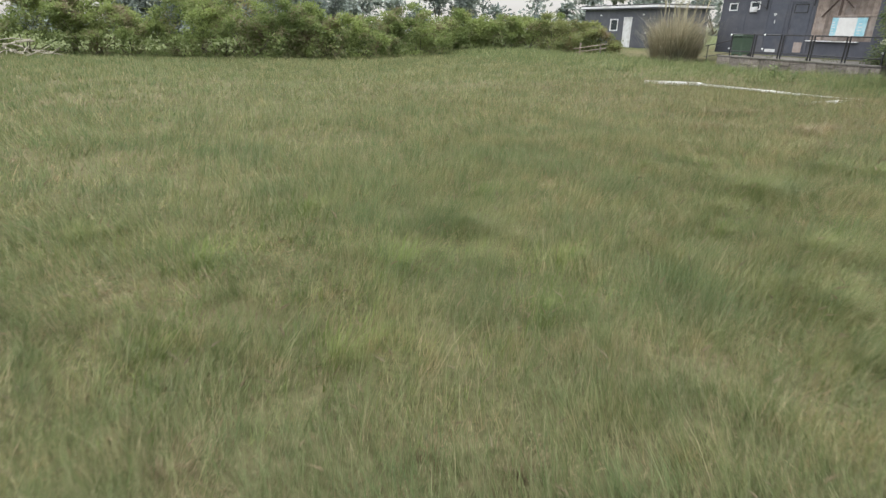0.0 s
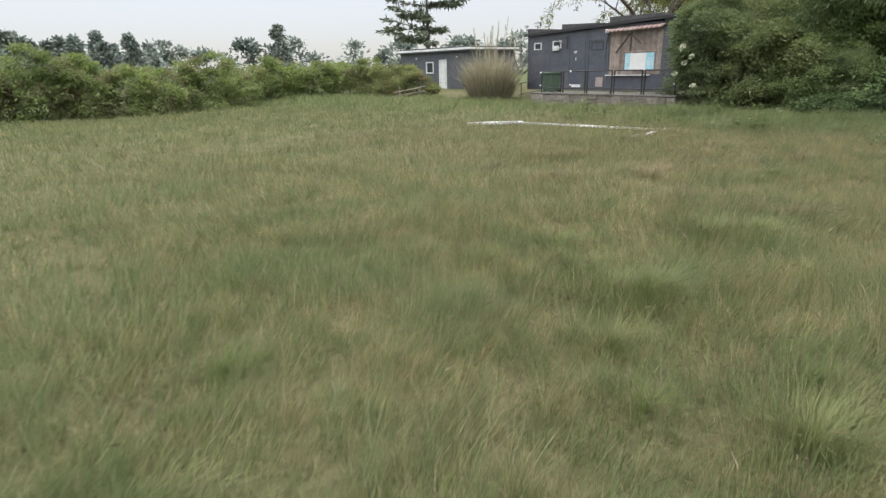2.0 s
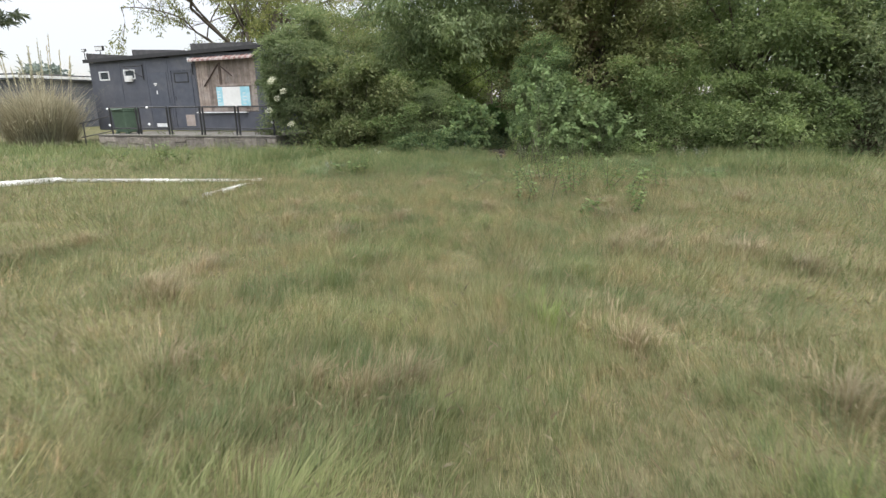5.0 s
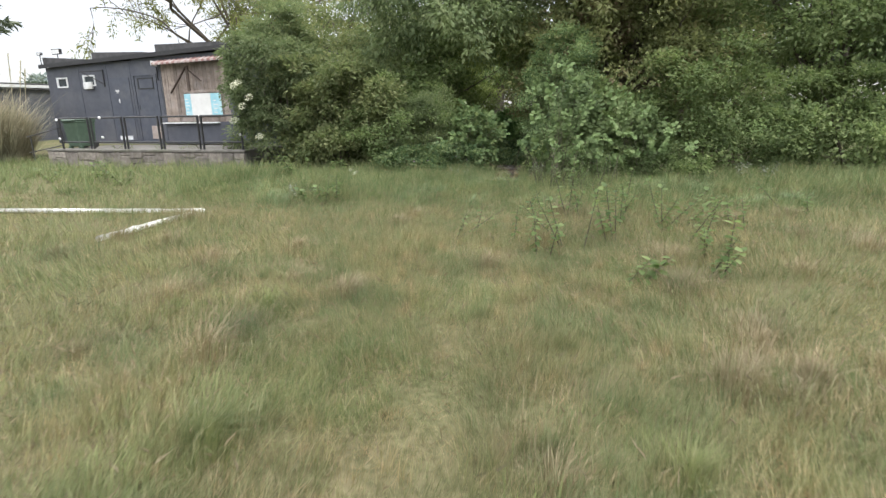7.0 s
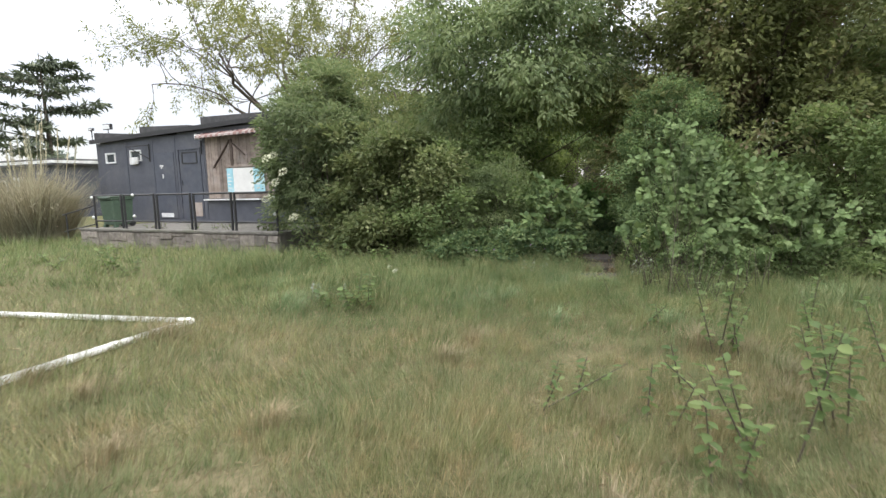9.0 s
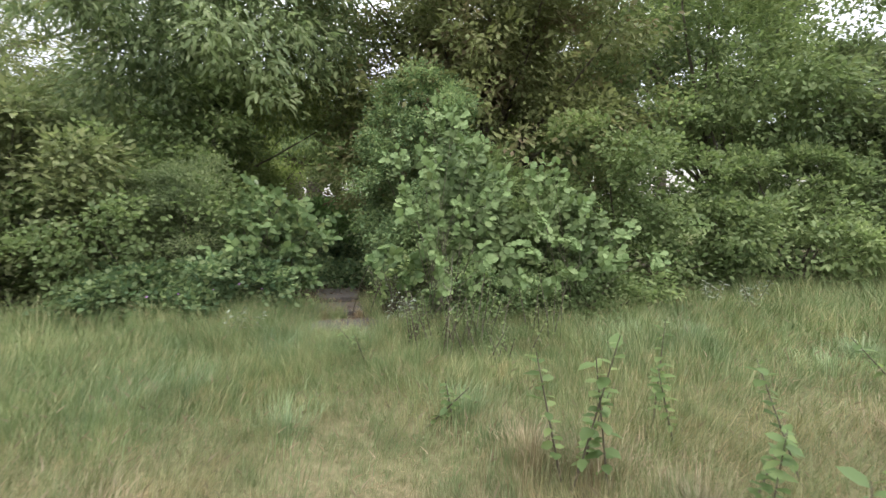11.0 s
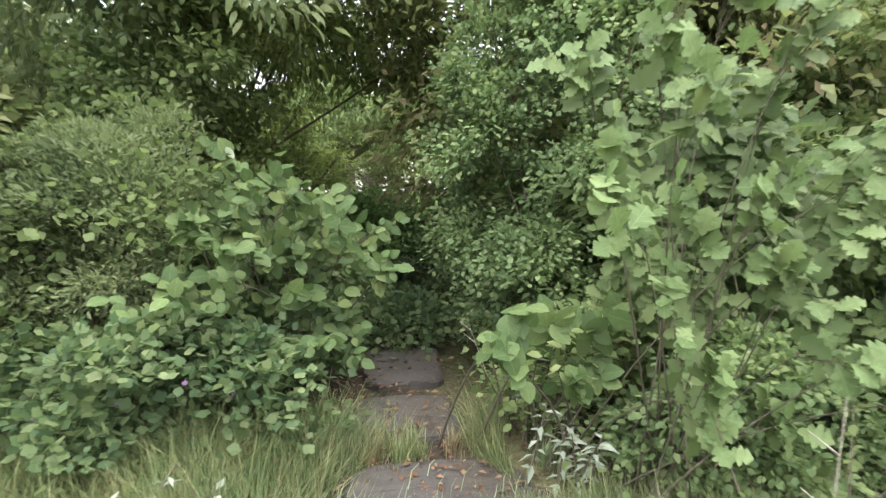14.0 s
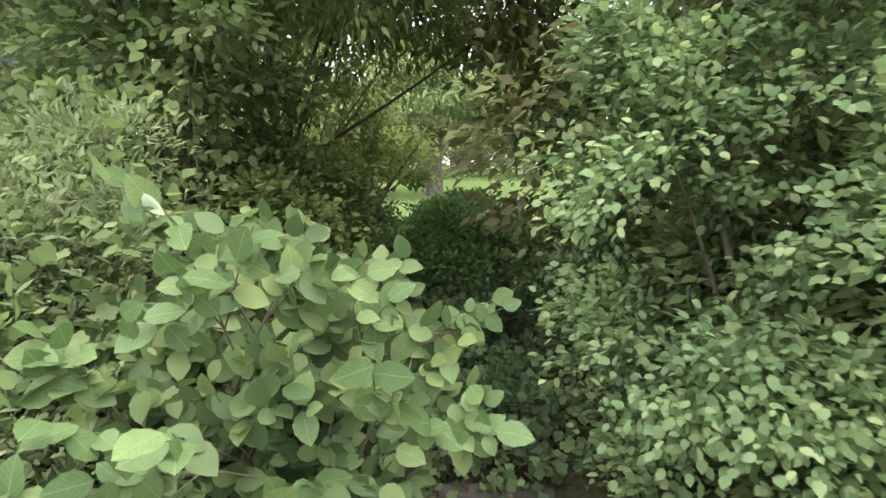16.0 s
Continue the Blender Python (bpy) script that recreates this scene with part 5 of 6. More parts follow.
# front row
bush("elder_bush", 23.4, 8.75, (1.15, 1.05, 2.15), 2.3, "grey-green elder bush with cream flower heads beside the terrace", M_ELDER, LEAF_LONG, 0.12, 620, 42, 25, "bush", G_H, 0.22, 0.25, low=-0.8, foot=0.12, shift=(0.0, 0.45))
bush("dogwood_bush", 22.9, 7.2, (1.25, 1.5, 1.5), 1.3, "broad green dogwood bush in the hedge", M_DOGWOOD, LEAF_SMALL, 0.115, 460, 44, 26, "bush", G_H, 0.24, 0.2)
bush("field_maple", 22.65, 5.45, (1.2, 1.45, 1.25), 0.95, "bushy young field maple with small yellow-green lobed leaves", M_MAPLE, LEAF_IVY, 0.056, 440, 20, 27, "bush", G_H, 0.22, 0.2)
bush("bramble", 22.6, 0.6, (1.1, 1.3, 1.15), 0.9, "dense dark bramble at the hedge foot", M_BRAMBLE, LEAF_SMALL, 0.10, 400, 42, 28, "bush", G_H, 0.22, 0.2)
bush("field_maple", 22.4, -1.4, (1.15, 1.5, 1.45), 1.2, "yellow-green field maple on the hedge edge", M_MAPLE, LEAF_ROUND, 0.075, 460, 34, 29, "bush", G_H, 0.22, 0.2)
bush("bramble", 22.2, -4.2, (1.2, 1.7, 1.1), 0.9, "bramble thicket at the hedge foot", M_BRAMBLE, LEAF_SMALL, 0.10, 360, 42, 30, "bush", G_H, 0.22, 0.2)

bush("elder_bush", 23.6, -7.4, (2.0, 2.1, 1.9), 2.0, "tall green elder bush in the hedge", M_ELDER, LEAF_LONG, 0.16, 520, 42, 60, "bush", G_H, 0.34, 0.2, 0.35)
bush("bramble", 24.2, -10.8, (2.0, 2.3, 1.8), 1.8, "high bramble thicket in the hedge", M_BRAMBLE, LEAF_SMALL, 0.15, 480, 42, 61, "bush", G_H, 0.34, 0.2, 0.35)
bush("dogwood_bush", 24.8, -14.6, (2.1, 2.4, 1.9), 1.9, "broad dogwood bush in the hedge", M_DOGWOOD, LEAF_SMALL, 0.16, 440, 40, 62, "bush", G_H, 0.36, 0.2, 0.35)
bush("bramble", 25.2, -18.8, (2.1, 2.6, 1.8), 1.8, "bramble thicket where the hedge runs on", M_BRAMBLE, LEAF_SMALL, 0.17, 400, 38, 63, "bush", G_H, 0.36, 0.2, 0.35)
bush("dogwood_bush", 25.4, -23.2, (2.1, 2.6, 1.9), 1.9, "broad dogwood bush where the hedge runs on", M_DOGWOOD, LEAF_SMALL, 0.18, 360, 38, 64, "bush", G_H, 0.36, 0.2, 0.35)

# beside the gap
bush("wild_cherry", 26.2, 5.6, (1.7, 1.5, 0.95), 3.0, "slender young cherry hanging over the gap", M_BACKLIT, LEAF_LANCE, 0.085, 300, 34, 52, "tree", G_H, 0.3, 0.8, 0.3, -0.6, 12, 0.014, foot=0, shift=(-0.5, -1.6))
bush("ground_ivy", 21.35, 1.5, (0.6, 0.9, 0.42), 0.22, "dark low bramble and ivy under the young oak", M_BRAMBLE, LEAF_ROUND, 0.065, 220, 16, 57, "plant", G_H, 0.16, 0.1, 0.3, -0.3, 6, 0.006)
bush("ground_ivy", 21.4, -0.2, (0.6, 1.0, 0.5), 0.28, "dark low bramble and ivy under the young oak", M_BRAMBLE, LEAF_ROUND, 0.065, 220, 16, 58, "plant", G_H, 0.16, 0.1, 0.3, -0.3, 6, 0.006)
bush("ground_ivy", 23.6, 3.1, (0.9, 0.7, 0.22), 0.1, "dark ivy creeping over the shaded earth", M_IVY, LEAF_IVY, 0.06, 200, 12, 55, "plant", G_H, 0.14, 0.1, 0.3, -0.2, 5, 0.005)
bush("ground_ivy", 25.2, 2.9, (0.9, 0.9, 0.3), 0.14, "dark ivy creeping over the shaded earth", M_IVY, LEAF_IVY, 0.07, 200, 12, 56, "plant", G_H, 0.16, 0.1, 0.3, -0.2, 5, 0.005)
bush("hazel_tree", 23.9, 5.15, (0.95, 1.0, 1.1), 2.1, "tall leafy hazel behind the sallow", M_MAPLE, LEAF_ROUND, 0.085, 250, 24, 53, "tree", G_H, 0.24, 0.5, 0.35, -0.95, 12, 0.02)
bush("privet_bush", 22.72, 1.72, (0.95, 0.86, 1.75), 1.55, "dense privet bush with small oval leaves beside the gap", M_PRIVET, LEAF_ROUND, 0.047, 680, 50, 32, "bush", G_H, 0.15, 0.2)
bush("sallow_bush", 22.55, 4.85, (0.75, 0.75, 0.95), 1.0, "grey-green sallow bush with narrow leaves behind the hazel", M_SALLOW, LEAF_LANCE, 0.05, 420, 52, 36, "bush", G_H, 0.15, -0.2)
bush("ground_ivy", 21.55, 4.7, (0.55, 1.35, 0.46), 0.22, "low lobed cranesbill and ivy spreading at the hedge foot", M_IVY, LEAF_IVY, 0.058, 440, 17, 34, "plant", G_H, 0.14, 0.1, 0.3, -0.2, 6, 0.006)


def broad_leaf(name, mat, width, teeth, fold, curl):
    """One broad toothed leaf, folded along its midrib and curling at the tip."""
    k = 9
    verts, tris = [], []
    for i in range(k + 1):
        f = i / k
        w = width * (math.sin(math.pi * f ** 0.85) ** 0.75) * (1 + teeth * (0.5 if i % 2 else -0.5)) if 0 < i < k else 0.004
        bend = -curl * f * f
        for q in (-1, 0, 1):
            verts.append((q * w, f, bend + fold * abs(q) * w * 1.2 + 0.012 * math.sin(f * 22) * abs(q)))
    for i in range(k):
        for j in range(2):
            a = i * 3 + j
            tris += [(a, a + 1, a + 4), (a, a + 4, a + 3)]
    return np_mesh(name, verts, tris, mat, True)


def oak_outline(k=26, width=0.40):
    """Half outline of an oak leaf: widest past its middle, rounded lobes with narrow bays between."""
    pts = []
    for i in range(1, k):
        f = i / k
        w = width * math.sin(math.pi * f ** 1.25) ** 0.8
        wave = abs(math.sin(math.pi * (0.15 + 4.1 * f)))
        pts.append((w * (0.46 + 0.58 * wave ** 0.7) + 0.006, f))
    return pts


def oak_leaf(name, mat):
    """One lobed oak leaf, folded a little along its midrib, with a wavy edge and a bent tip."""
    half = oak_outline()
    verts, tris = [(0, 0, 0)], []
    for x, y in half:
        lift = 0.16 * x + 0.02 * math.sin(y * 19) - 0.16 * y * y
        verts += [(-x, y, lift), (0, y, -0.16 * y * y), (x, y, lift)]
    tip = len(verts)
    verts.append((0, 1.0, -0.17))
    tris += [(0, 2, 1), (0, 3, 2)]
    for i in range(len(half) - 1):
        a = 1 + 3 * i
        for q in (0, 1):
            tris += [(a + q, a + q + 1, a + q + 4), (a + q, a + q + 4, a + q + 3)]
    a = 1 + 3 * (len(half) - 1)
    tris += [(a, a + 1, tip), (a + 1, a + 2, tip)]
    return np_mesh(name, verts, tris, mat, True)


def veined_material(name, dark, mid, light, side=14.0):
    """A single leaf: its own tone, a paler midrib and side veins."""
    m, n, l, b = material(name)
    info = n.new("ShaderNodeObjectInfo")
    tone = ramp_node(n, l, info.outputs["Random"], [(0, dark), (0.55, mid), (1, light)])
    co = n.new("ShaderNodeTexCoord").outputs["Object"]
    sep = n.new("ShaderNodeSeparateXYZ")
    l.new(co, sep.inputs[0])
    ax = n.new("ShaderNodeMath"); ax.operation = "ABSOLUTE"
    l.new(sep.outputs["X"], ax.inputs[0])
    rib = n.new("ShaderNodeMapRange")
    l.new(ax.outputs[0], rib.inputs[0])
    rib.inputs[1].default_value, rib.inputs[2].default_value, rib.inputs[3].default_value, rib.inputs[4].default_value = 0.004, 0.02, 1, 0
    sl = n.new("ShaderNodeMath"); sl.operation = "SUBTRACT"
    l.new(sep.outputs["Y"], sl.inputs[0]); l.new(ax.outputs[0], sl.inputs[1])
    fr = n.new("ShaderNodeMath"); fr.operation = "MULTIPLY"
    l.new(sl.outputs[0], fr.inputs[0]); fr.inputs[1].default_value = side * 6.283 / 2
    sn = n.new("ShaderNodeMath"); sn.operation = "SINE"
    l.new(fr.outputs[0], sn.inputs[0])
    vein = n.new("ShaderNodeMapRange")
    l.new(sn.outputs[0], vein.inputs[0])
    vein.inputs[1].default_value, vein.inputs[2].default_value, vein.inputs[3].default_value, vein.inputs[4].default_value = 0.8, 1.0, 0, 0.45
    mx = n.new("ShaderNodeMath"); mx.operation = "MAXIMUM"
    l.new(rib.outputs[0], mx.inputs[0]); l.new(vein.outputs[0], mx.inputs[1])
    sc = n.new("ShaderNodeMath"); sc.operation = "MULTIPLY"
    l.new(mx.outputs[0], sc.inputs[0]); sc.inputs[1].default_value = 0.32
    blot = noise_node(n, l, 4.0, 4, co)
    tint = ramp_node(n, l, blot.outputs["Fac"], [(0.3, (0.82, 0.86, 0.78)), (0.7, (1.12, 1.1, 1.05))])
    col = mix_node(n, l, 1.0, tone.outputs[0], tint.outputs[0], "MULTIPLY")
    col = mix_node(n, l, sc.outputs[0], col, (0.26, 0.34, 0.14))
    l.new(col, b.inputs["Base Color"])
    b.inputs["Roughness"].default_value = 0.55
    b.inputs["Specular IOR Level"].default_value = 0.22
    bump_node(n, l, mx.outputs[0], b, 0.25, 0.01)
    t = n.new("ShaderNodeBsdfTranslucent")
    warm = mix_node(n, l, 1.0, col, (1.12, 1.16, 0.98), "MULTIPLY")
    l.new(warm, t.inputs["Color"])
    ms = n.new("ShaderNodeMixShader")
    ms.inputs[0].default_value = 0.35
    l.new(b.outputs[0], ms.inputs[1]); l.new(t.outputs[0], ms.inputs[2])
    l.new(ms.outputs[0], n["Material Output"].inputs["Surface"])
    return m


def spray_shrub(name, x, y, label, tips, leaf_me, small_mat, shape, size, seed, face, per=16, wide=0.16, single=300, filler=0, middle=(0, 0, 0), radii=(1, 1, 1), r0=0.008, droop=0.25):
    """A shrub of arching boughs, each ending in a flat spray of leaves turned to the light; further sprays fill its inside."""
    rng = np.random.default_rng(seed)
    z = gz(x, y)
    o = np.array([x, y, z])
    ob = thing(name, pose(x, y, z), label, "bush", G_H)
    tips = np.array(tips, float)
    front = len(tips)
    if filler:
        g = unit(rng.normal(size=(filler, 3))) * rng.uniform(0.35, 1.0, filler)[:, None] ** 0.6
        inner = np.asarray(middle) + g * np.asarray(radii)
        inner[:, 2] = np.maximum(inner[:, 2], ground_z(inner[:, 0], inner[:, 1]) + 0.12)
        tips = np.concatenate([tips, inner])
    face = unit(np.asarray(face, float))
    tubes = Tubes(5)
    P, A, N, rank = [], [], [], []
    for q, tip in enumerate(tips - o):
        base = rng.normal(size=3) * np.array([0.16, 0.26, 0])
        mid = base * 0.45 + tip * 0.55 + np.array([0, 0, 0.28 * np.linalg.norm(tip - base)]) * 0.6 + rng.normal(size=3) * 0.04
        k = np.linspace(0, 1, 8)[:, None]
        way = (1 - k) ** 2 * base + 2 * k * (1 - k) * mid + k ** 2 * tip
        if q < front or q % 6 == 0:
            tubes.add(way, r0 * (1.05 - 0.85 * k[:, 0]))
        run = unit(way[-1] - way[-3])
        f0 = unit(face + rng.normal(size=3) * 0.22)
        side = unit(np.cross(run, f0))
        for t in range(3):
            end = tip + (side * rng.uniform(-1, 1) + run * rng.uniform(-0.5, 0.6)) * wide * (0.35 if t == 0 else 1.0) + rng.normal(size=3) * 0.02
            root = way[5] * 0.5 + way[6] * 0.5
            if q < front:
                tubes.add([root, (root + end) / 2 + f0 * 0.02, end], [r0 * 0.35, r0 * 0.28, r0 * 0.18])
            m = per // 3 + (1 if t < per % 3 else 0)
            for j in range(m):
                f = 1.0 - 0.75 * (j / m)
                a = j * 2.4 + rng.uniform(-0.4, 0.4)
                u = unit(run + side * 0.01)
                v = unit(np.cross(f0, u))
                out = u * (math.cos(a) * 0.75 + 0.45) + v * math.sin(a)
                P.append(root + (end - root) * f + f0 * rng.uniform(-0.01, 0.05))
                A.append(unit(out + rng.normal(size=3) * 0.2 + np.array([0, 0, -droop])))
                N.append(f0 + rng.normal(size=3) * 0.28)
                rank.append((0 if q < front else 1) + 0.2 * j / m)
    P, A, N = np.array(P), np.array(A), np.array(N)
    P[:, 2] = np.maximum(P[:, 2], 0.05)
    S = size * rng.uniform(0.62, 1.18, len(P))
    order = np.argsort(np.array(rank), kind="stable")
    for j in order[:single]:
        Y = Vector(A[j]).normalized()
        Z = Vector(N[j])
        Z = (Z - Z.dot(Y) * Y).normalized()
        X = Y.cross(Z)
        m = Matrix(((X.x, Y.x, Z.x, P[j][0]), (X.y, Y.y, Z.y, P[j][1]), (X.z, Y.z, Z.z, P[j][2]), (0, 0, 0, 1))) @ Matrix.Scale(float(S[j]), 4)
        part("leaf", leaf_me, None, ob, m=m)
    rest = order[single:]
    if len(rest):
        V, F = leaf_arrays(P[rest], A[rest], N[rest], S[rest], shape)
        tagged(part("foliage", np_mesh("foliage", V, F, small_mat), small_mat, ob), kind="stuff")
    tagged(part("branchwork", tubes.mesh("branchwork", M_TWIG), M_TWIG, ob), kind="stuff")
    return ob


HAZEL_LEAF = broad_leaf("hazel_leaf", veined_material("hazel_leaf", (0.072, 0.117, 0.046), (0.105, 0.158, 0.063), (0.153, 0.207, 0.083)), 0.36, 0.06, 0.10, 0.20)
OAK_LEAF = oak_leaf("oak_leaf", veined_material("oak_leaf", (0.108, 0.162, 0.065), (0.149, 0.212, 0.089), (0.202, 0.263, 0.121), 9.0))
spray_shrub("hazel_bush", 22.45, 3.85, "hazel bush with broad toothed leaves beside the gap",
            [(21.80, 3.92, 1.40), (21.68, 3.78, 1.26), (21.62, 4.10, 1.05), (21.95, 3.62, 1.20), (22.10, 3.43, 1.05), (22.45, 3.10, 0.96), (21.62, 4.00, 0.72), (21.52, 4.20, 0.74), (21.40, 4.35, 0.48),
             (22.02, 3.06, 0.70), (21.80, 3.50, 0.60), (21.85, 3.22, 0.18), (21.65, 3.46, 0.36), (21.45, 3.80, 0.92), (21.95, 3.58, 0.92), (22.15, 3.34, 0.50), (21.70, 3.28, 0.92), (21.75, 3.70, 0.30)],
            HAZEL_LEAF, M_HAZEL, LEAF_FINE, 0.100, 31, (-0.75, -0.05, 0.65), 24, 0.20, 300, 130, (22.3, 3.85, 0.62), (0.52, 0.66, 0.76), droop=0.45)
spray_shrub("hazel_shoot", 21.25, 2.35, "low hazel shoot with broad leaves leaning over the path edge",
            [(20.62, 2.68, 0.62), (20.72, 2.55, 0.66), (20.85, 2.36, 0.62), (21.0, 2.05, 0.58), (20.75, 2.30, 0.36), (20.62, 2.62, 0.48)],
            HAZEL_LEAF, M_HAZEL, LEAF_FINE, 0.112, 37, (-0.70, 0.15, 0.68), 13, 0.12, 120, 6, (21.1, 2.2, 0.35), (0.25, 0.25, 0.25), droop=0.5)
# joined inner foliage takes the shade-darkened oak colour, front leaves the brighter one
spray_shrub("oak_sapling", 20.85, 1.75, "bright green young oak with lobed leaves",
            [(20.25, 2.38, 1.24), (20.25, 2.30, 1.12), (20.22, 2.16, 1.46), (20.30, 1.84, 1.16), (20.42, 2.16, 1.72), (20.42, 1.55, 1.82), (20.52, 1.80, 2.02), (20.50, 2.40, 1.66), (20.30, 1.30, 1.45),
             (20.30, 1.38, 1.20), (20.30, 1.50, 0.66), (20.25, 2.00, 0.58), (20.35, 1.72, 0.88), (20.55, 2.02, 2.08), (20.12, 1.24, 0.70), (20.12, 1.18, 0.45), (20.55, 1.60, 1.60), (20.42, 1.90, 0.40), (20.40, 1.62, 0.30), (20.45, 2.05, 0.80), (20.40, 1.95, 1.05), (20.42, 1.45, 0.95)],
            OAK_LEAF, M_OAK, LEAF_OAK, 0.108, 33, (-0.68, 0.15, 0.70), 24, 0.19, 300, 80, (21.12, 1.50, 0.95), (0.34, 0.52, 1.05), droop=0.30, r0=0.005)
spray_shrub("oak_sapling", 20.95, 0.35, "spreading young oak with pale green lobed leaves",
            [(20.30, 1.02, 0.70), (20.30, 0.62, 0.76), (20.25, 0.15, 0.60), (20.35, -0.10, 0.54), (20.45, -0.62, 0.50), (20.42, 0.98, 1.42), (20.42, 0.72, 1.54), (20.45, 0.30, 1.15), (20.20, 0.98, 1.02),
             (20.50, -0.25, 0.85), (20.38, 0.45, 0.40), (20.35, 0.85, 0.30), (20.55, 0.55, 1.30)],
            OAK_LEAF, M_OAK, LEAF_OAK, 0.108, 35, (-0.66, 0.10, 0.72), 23, 0.19, 300, 70, (21.15, 0.3, 0.62), (0.34, 0.90, 0.70), droop=0.30, r0=0.005)

bush("bramble", 20.85, 1.3, (0.32, 0.75, 0.40), 0.28, "low small-leaved bramble under the young oak", M_PRIVET, LEAF_ROUND, 0.045, 260, 26, 65, "bush", G_H, 0.12, 0.2)
bush("bramble", 20.85, 0.2, (0.34, 0.95, 0.36), 0.24, "low small-leaved bramble under the young oak", M_BRAMBLE, LEAF_ROUND, 0.05, 240, 24, 66, "bush", G_H, 0.12, 0.2)
bush("field_maple", 28.9, 4.9, (1.0, 1.0, 0.85), 2.1, "young field maple with small leaves in a sunlit tone beyond the gap", M_BACKLIT, LEAF_SMALL, 0.08, 260, 30, 67, "bush", G_H, 0.2, 0.2, trunk=0.9)
bush("field_maple", 24.1, 4.45, (0.75, 0.55, 0.95), 1.10, "young field maple with small leaves in a sunlit tone behind the gap", M_BACKLIT, LEAF_ROUND, 0.058, 330, 34, 50, "bush", G_H, 0.16, 0.2)
bush("privet_bush", 24.2, 1.75, (0.8, 0.7, 1.3), 1.2, "tall dense privet bush behind the gap", M_PRIVET, LEAF_ROUND, 0.06, 300, 34, 51, "bush", G_H, 0.16, 0.2)
bush("laurel_bush", 26.8, 2.9, (0.9, 1.5, 0.62), 0.62, "low dark shaded shrub beyond the gap", M_DARKLEAF, LEAF_SMALL, 0.085, 380, 50, 38, "bush", G_H, 0.2, 0.1, 0.3, -0.6)
bush("laurel_bush", 27.6, 5.2, (1.2, 1.2, 1.0), 0.9, "dark laurel bush beyond the gap", M_BRAMBLE, LEAF_SMALL, 0.09, 240, 40, 39, "bush", G_H, 0.2, 0.1, 0.3, -0.6)
# trees behind
open_tree("willow", 37.0, 17.0, 16.0, "tall open willow with bare-looking limbs and young leaves", M_WILLOW, LEAF_LONG, 0.18, 41, 8, 5, 0.26, 2.4, 0.7, 0.03, limbs=7, limb_len=0.34)
open_tree("lawn_tree", 58.0, 4.2, 9.0, "broad spreading tree on the lawn beyond the hedge", M_BACKLIT, LEAF_SMALL, 0.42, 42, 9, 4, 0.42, 2.4, 0.8, -0.02, limbs=7, limb_len=0.34)
conifer("pine", 47.0, 47.0, 12.5, 5.6, "dark flat-branched pine behind the sheds", 43, M_PINE, 7, LEAF_LONG, 0.55, bare=0.34, per=26, slim=0.38, flat=0.2)
conifer("pine", 34.0, -9.5, 10.0, 3.6, "dark pine behind the hedge", 44, M_PINE, 9, LEAF_LONG, 0.5, bare=0.25, per=18, slim=0.5, flat=0.25)

conifer("pine", 37.0, -16.0, 10.5, 3.8, "dark pine behind the hedge", 45, M_PINE, 9, LEAF_LONG, 0.5, bare=0.2, per=18, slim=0.5, flat=0.25)

# ---------------------------------------------------------------- far hedge round the field
rngh = random.Random(77)
line = [(-14, 35.0), (-6, 33.6), (-1, 33.0), (3, 31.5), (6, 30.4), (9, 31.0), (12, 31.6), (15.5, 32.6), (19, 34.0), (22.5, 34.5), (25.5, 33.0)]
k = 0
for (xa, ya), (xb, yb) in zip(line, line[1:]):
    for f in (0.0, 0.5):
        x, y = xa + (xb - xa) * f + rngh.uniform(-0.4, 0.4), ya + (yb - ya) * f + 1.2 + rngh.uniform(-0.5, 0.5)
        h = rngh.choice((1.0, 1.1, 1.2, 1.3, 1.5))
        bush("field_hedge_bush", x, y, (rngh.uniform(1.9, 2.5), rngh.uniform(1.3, 1.7), h), h * 0.95, "rounded bramble and thorn bush of the field hedge", M_HEDGE, LEAF_SMALL,
             0.16, 165, 30, 100 + k, "bush", "bushes of the field hedge", 0.30, 0.1, 0.1, -0.5, 5, 0.03)
        k += 1
for x, y, r, h in ((26.0, 31.6, 1.5, 1.2), (25.9, 29.6, 1.4, 1.05), (25.9, 27.9, 1.2, 0.9), (25.9, 26.5, 0.9, 0.7)):
    bush("field_hedge_bush", x, y, (r, r, h), h * 0.9, "rounded thorn bush before the shed", M_THORN, LEAF_SMALL, 0.12, 150, 30, 130 + k, "bush", "bushes of the field hedge", 0.25, 0.1, 0.1, -0.5, 6, 0.03)
    k += 1

rail = thing("wooden_rail", pose(23.6, 25.9, gz(23.6, 25.9)), "broken grey wooden rail leaning by the thorn bush", "rail")
part("post", rod((0, 0, -0.1), (0.03, 0, 0.75), 0.04, 6), M_WOOD, rail)
part("post", rod((0.9, -0.7, -0.1), (0.92, -0.7, 0.72), 0.03, 6), M_WOOD, rail)
part("bar", rod((-0.3, 0.2, 0.42), (1.2, -0.9, 0.72), 0.02, 6), M_WOOD, rail)
part("bar", rod((-0.2, 0.15, 0.22), (1.2, -0.9, 0.48), 0.02, 6), M_WOOD, rail)

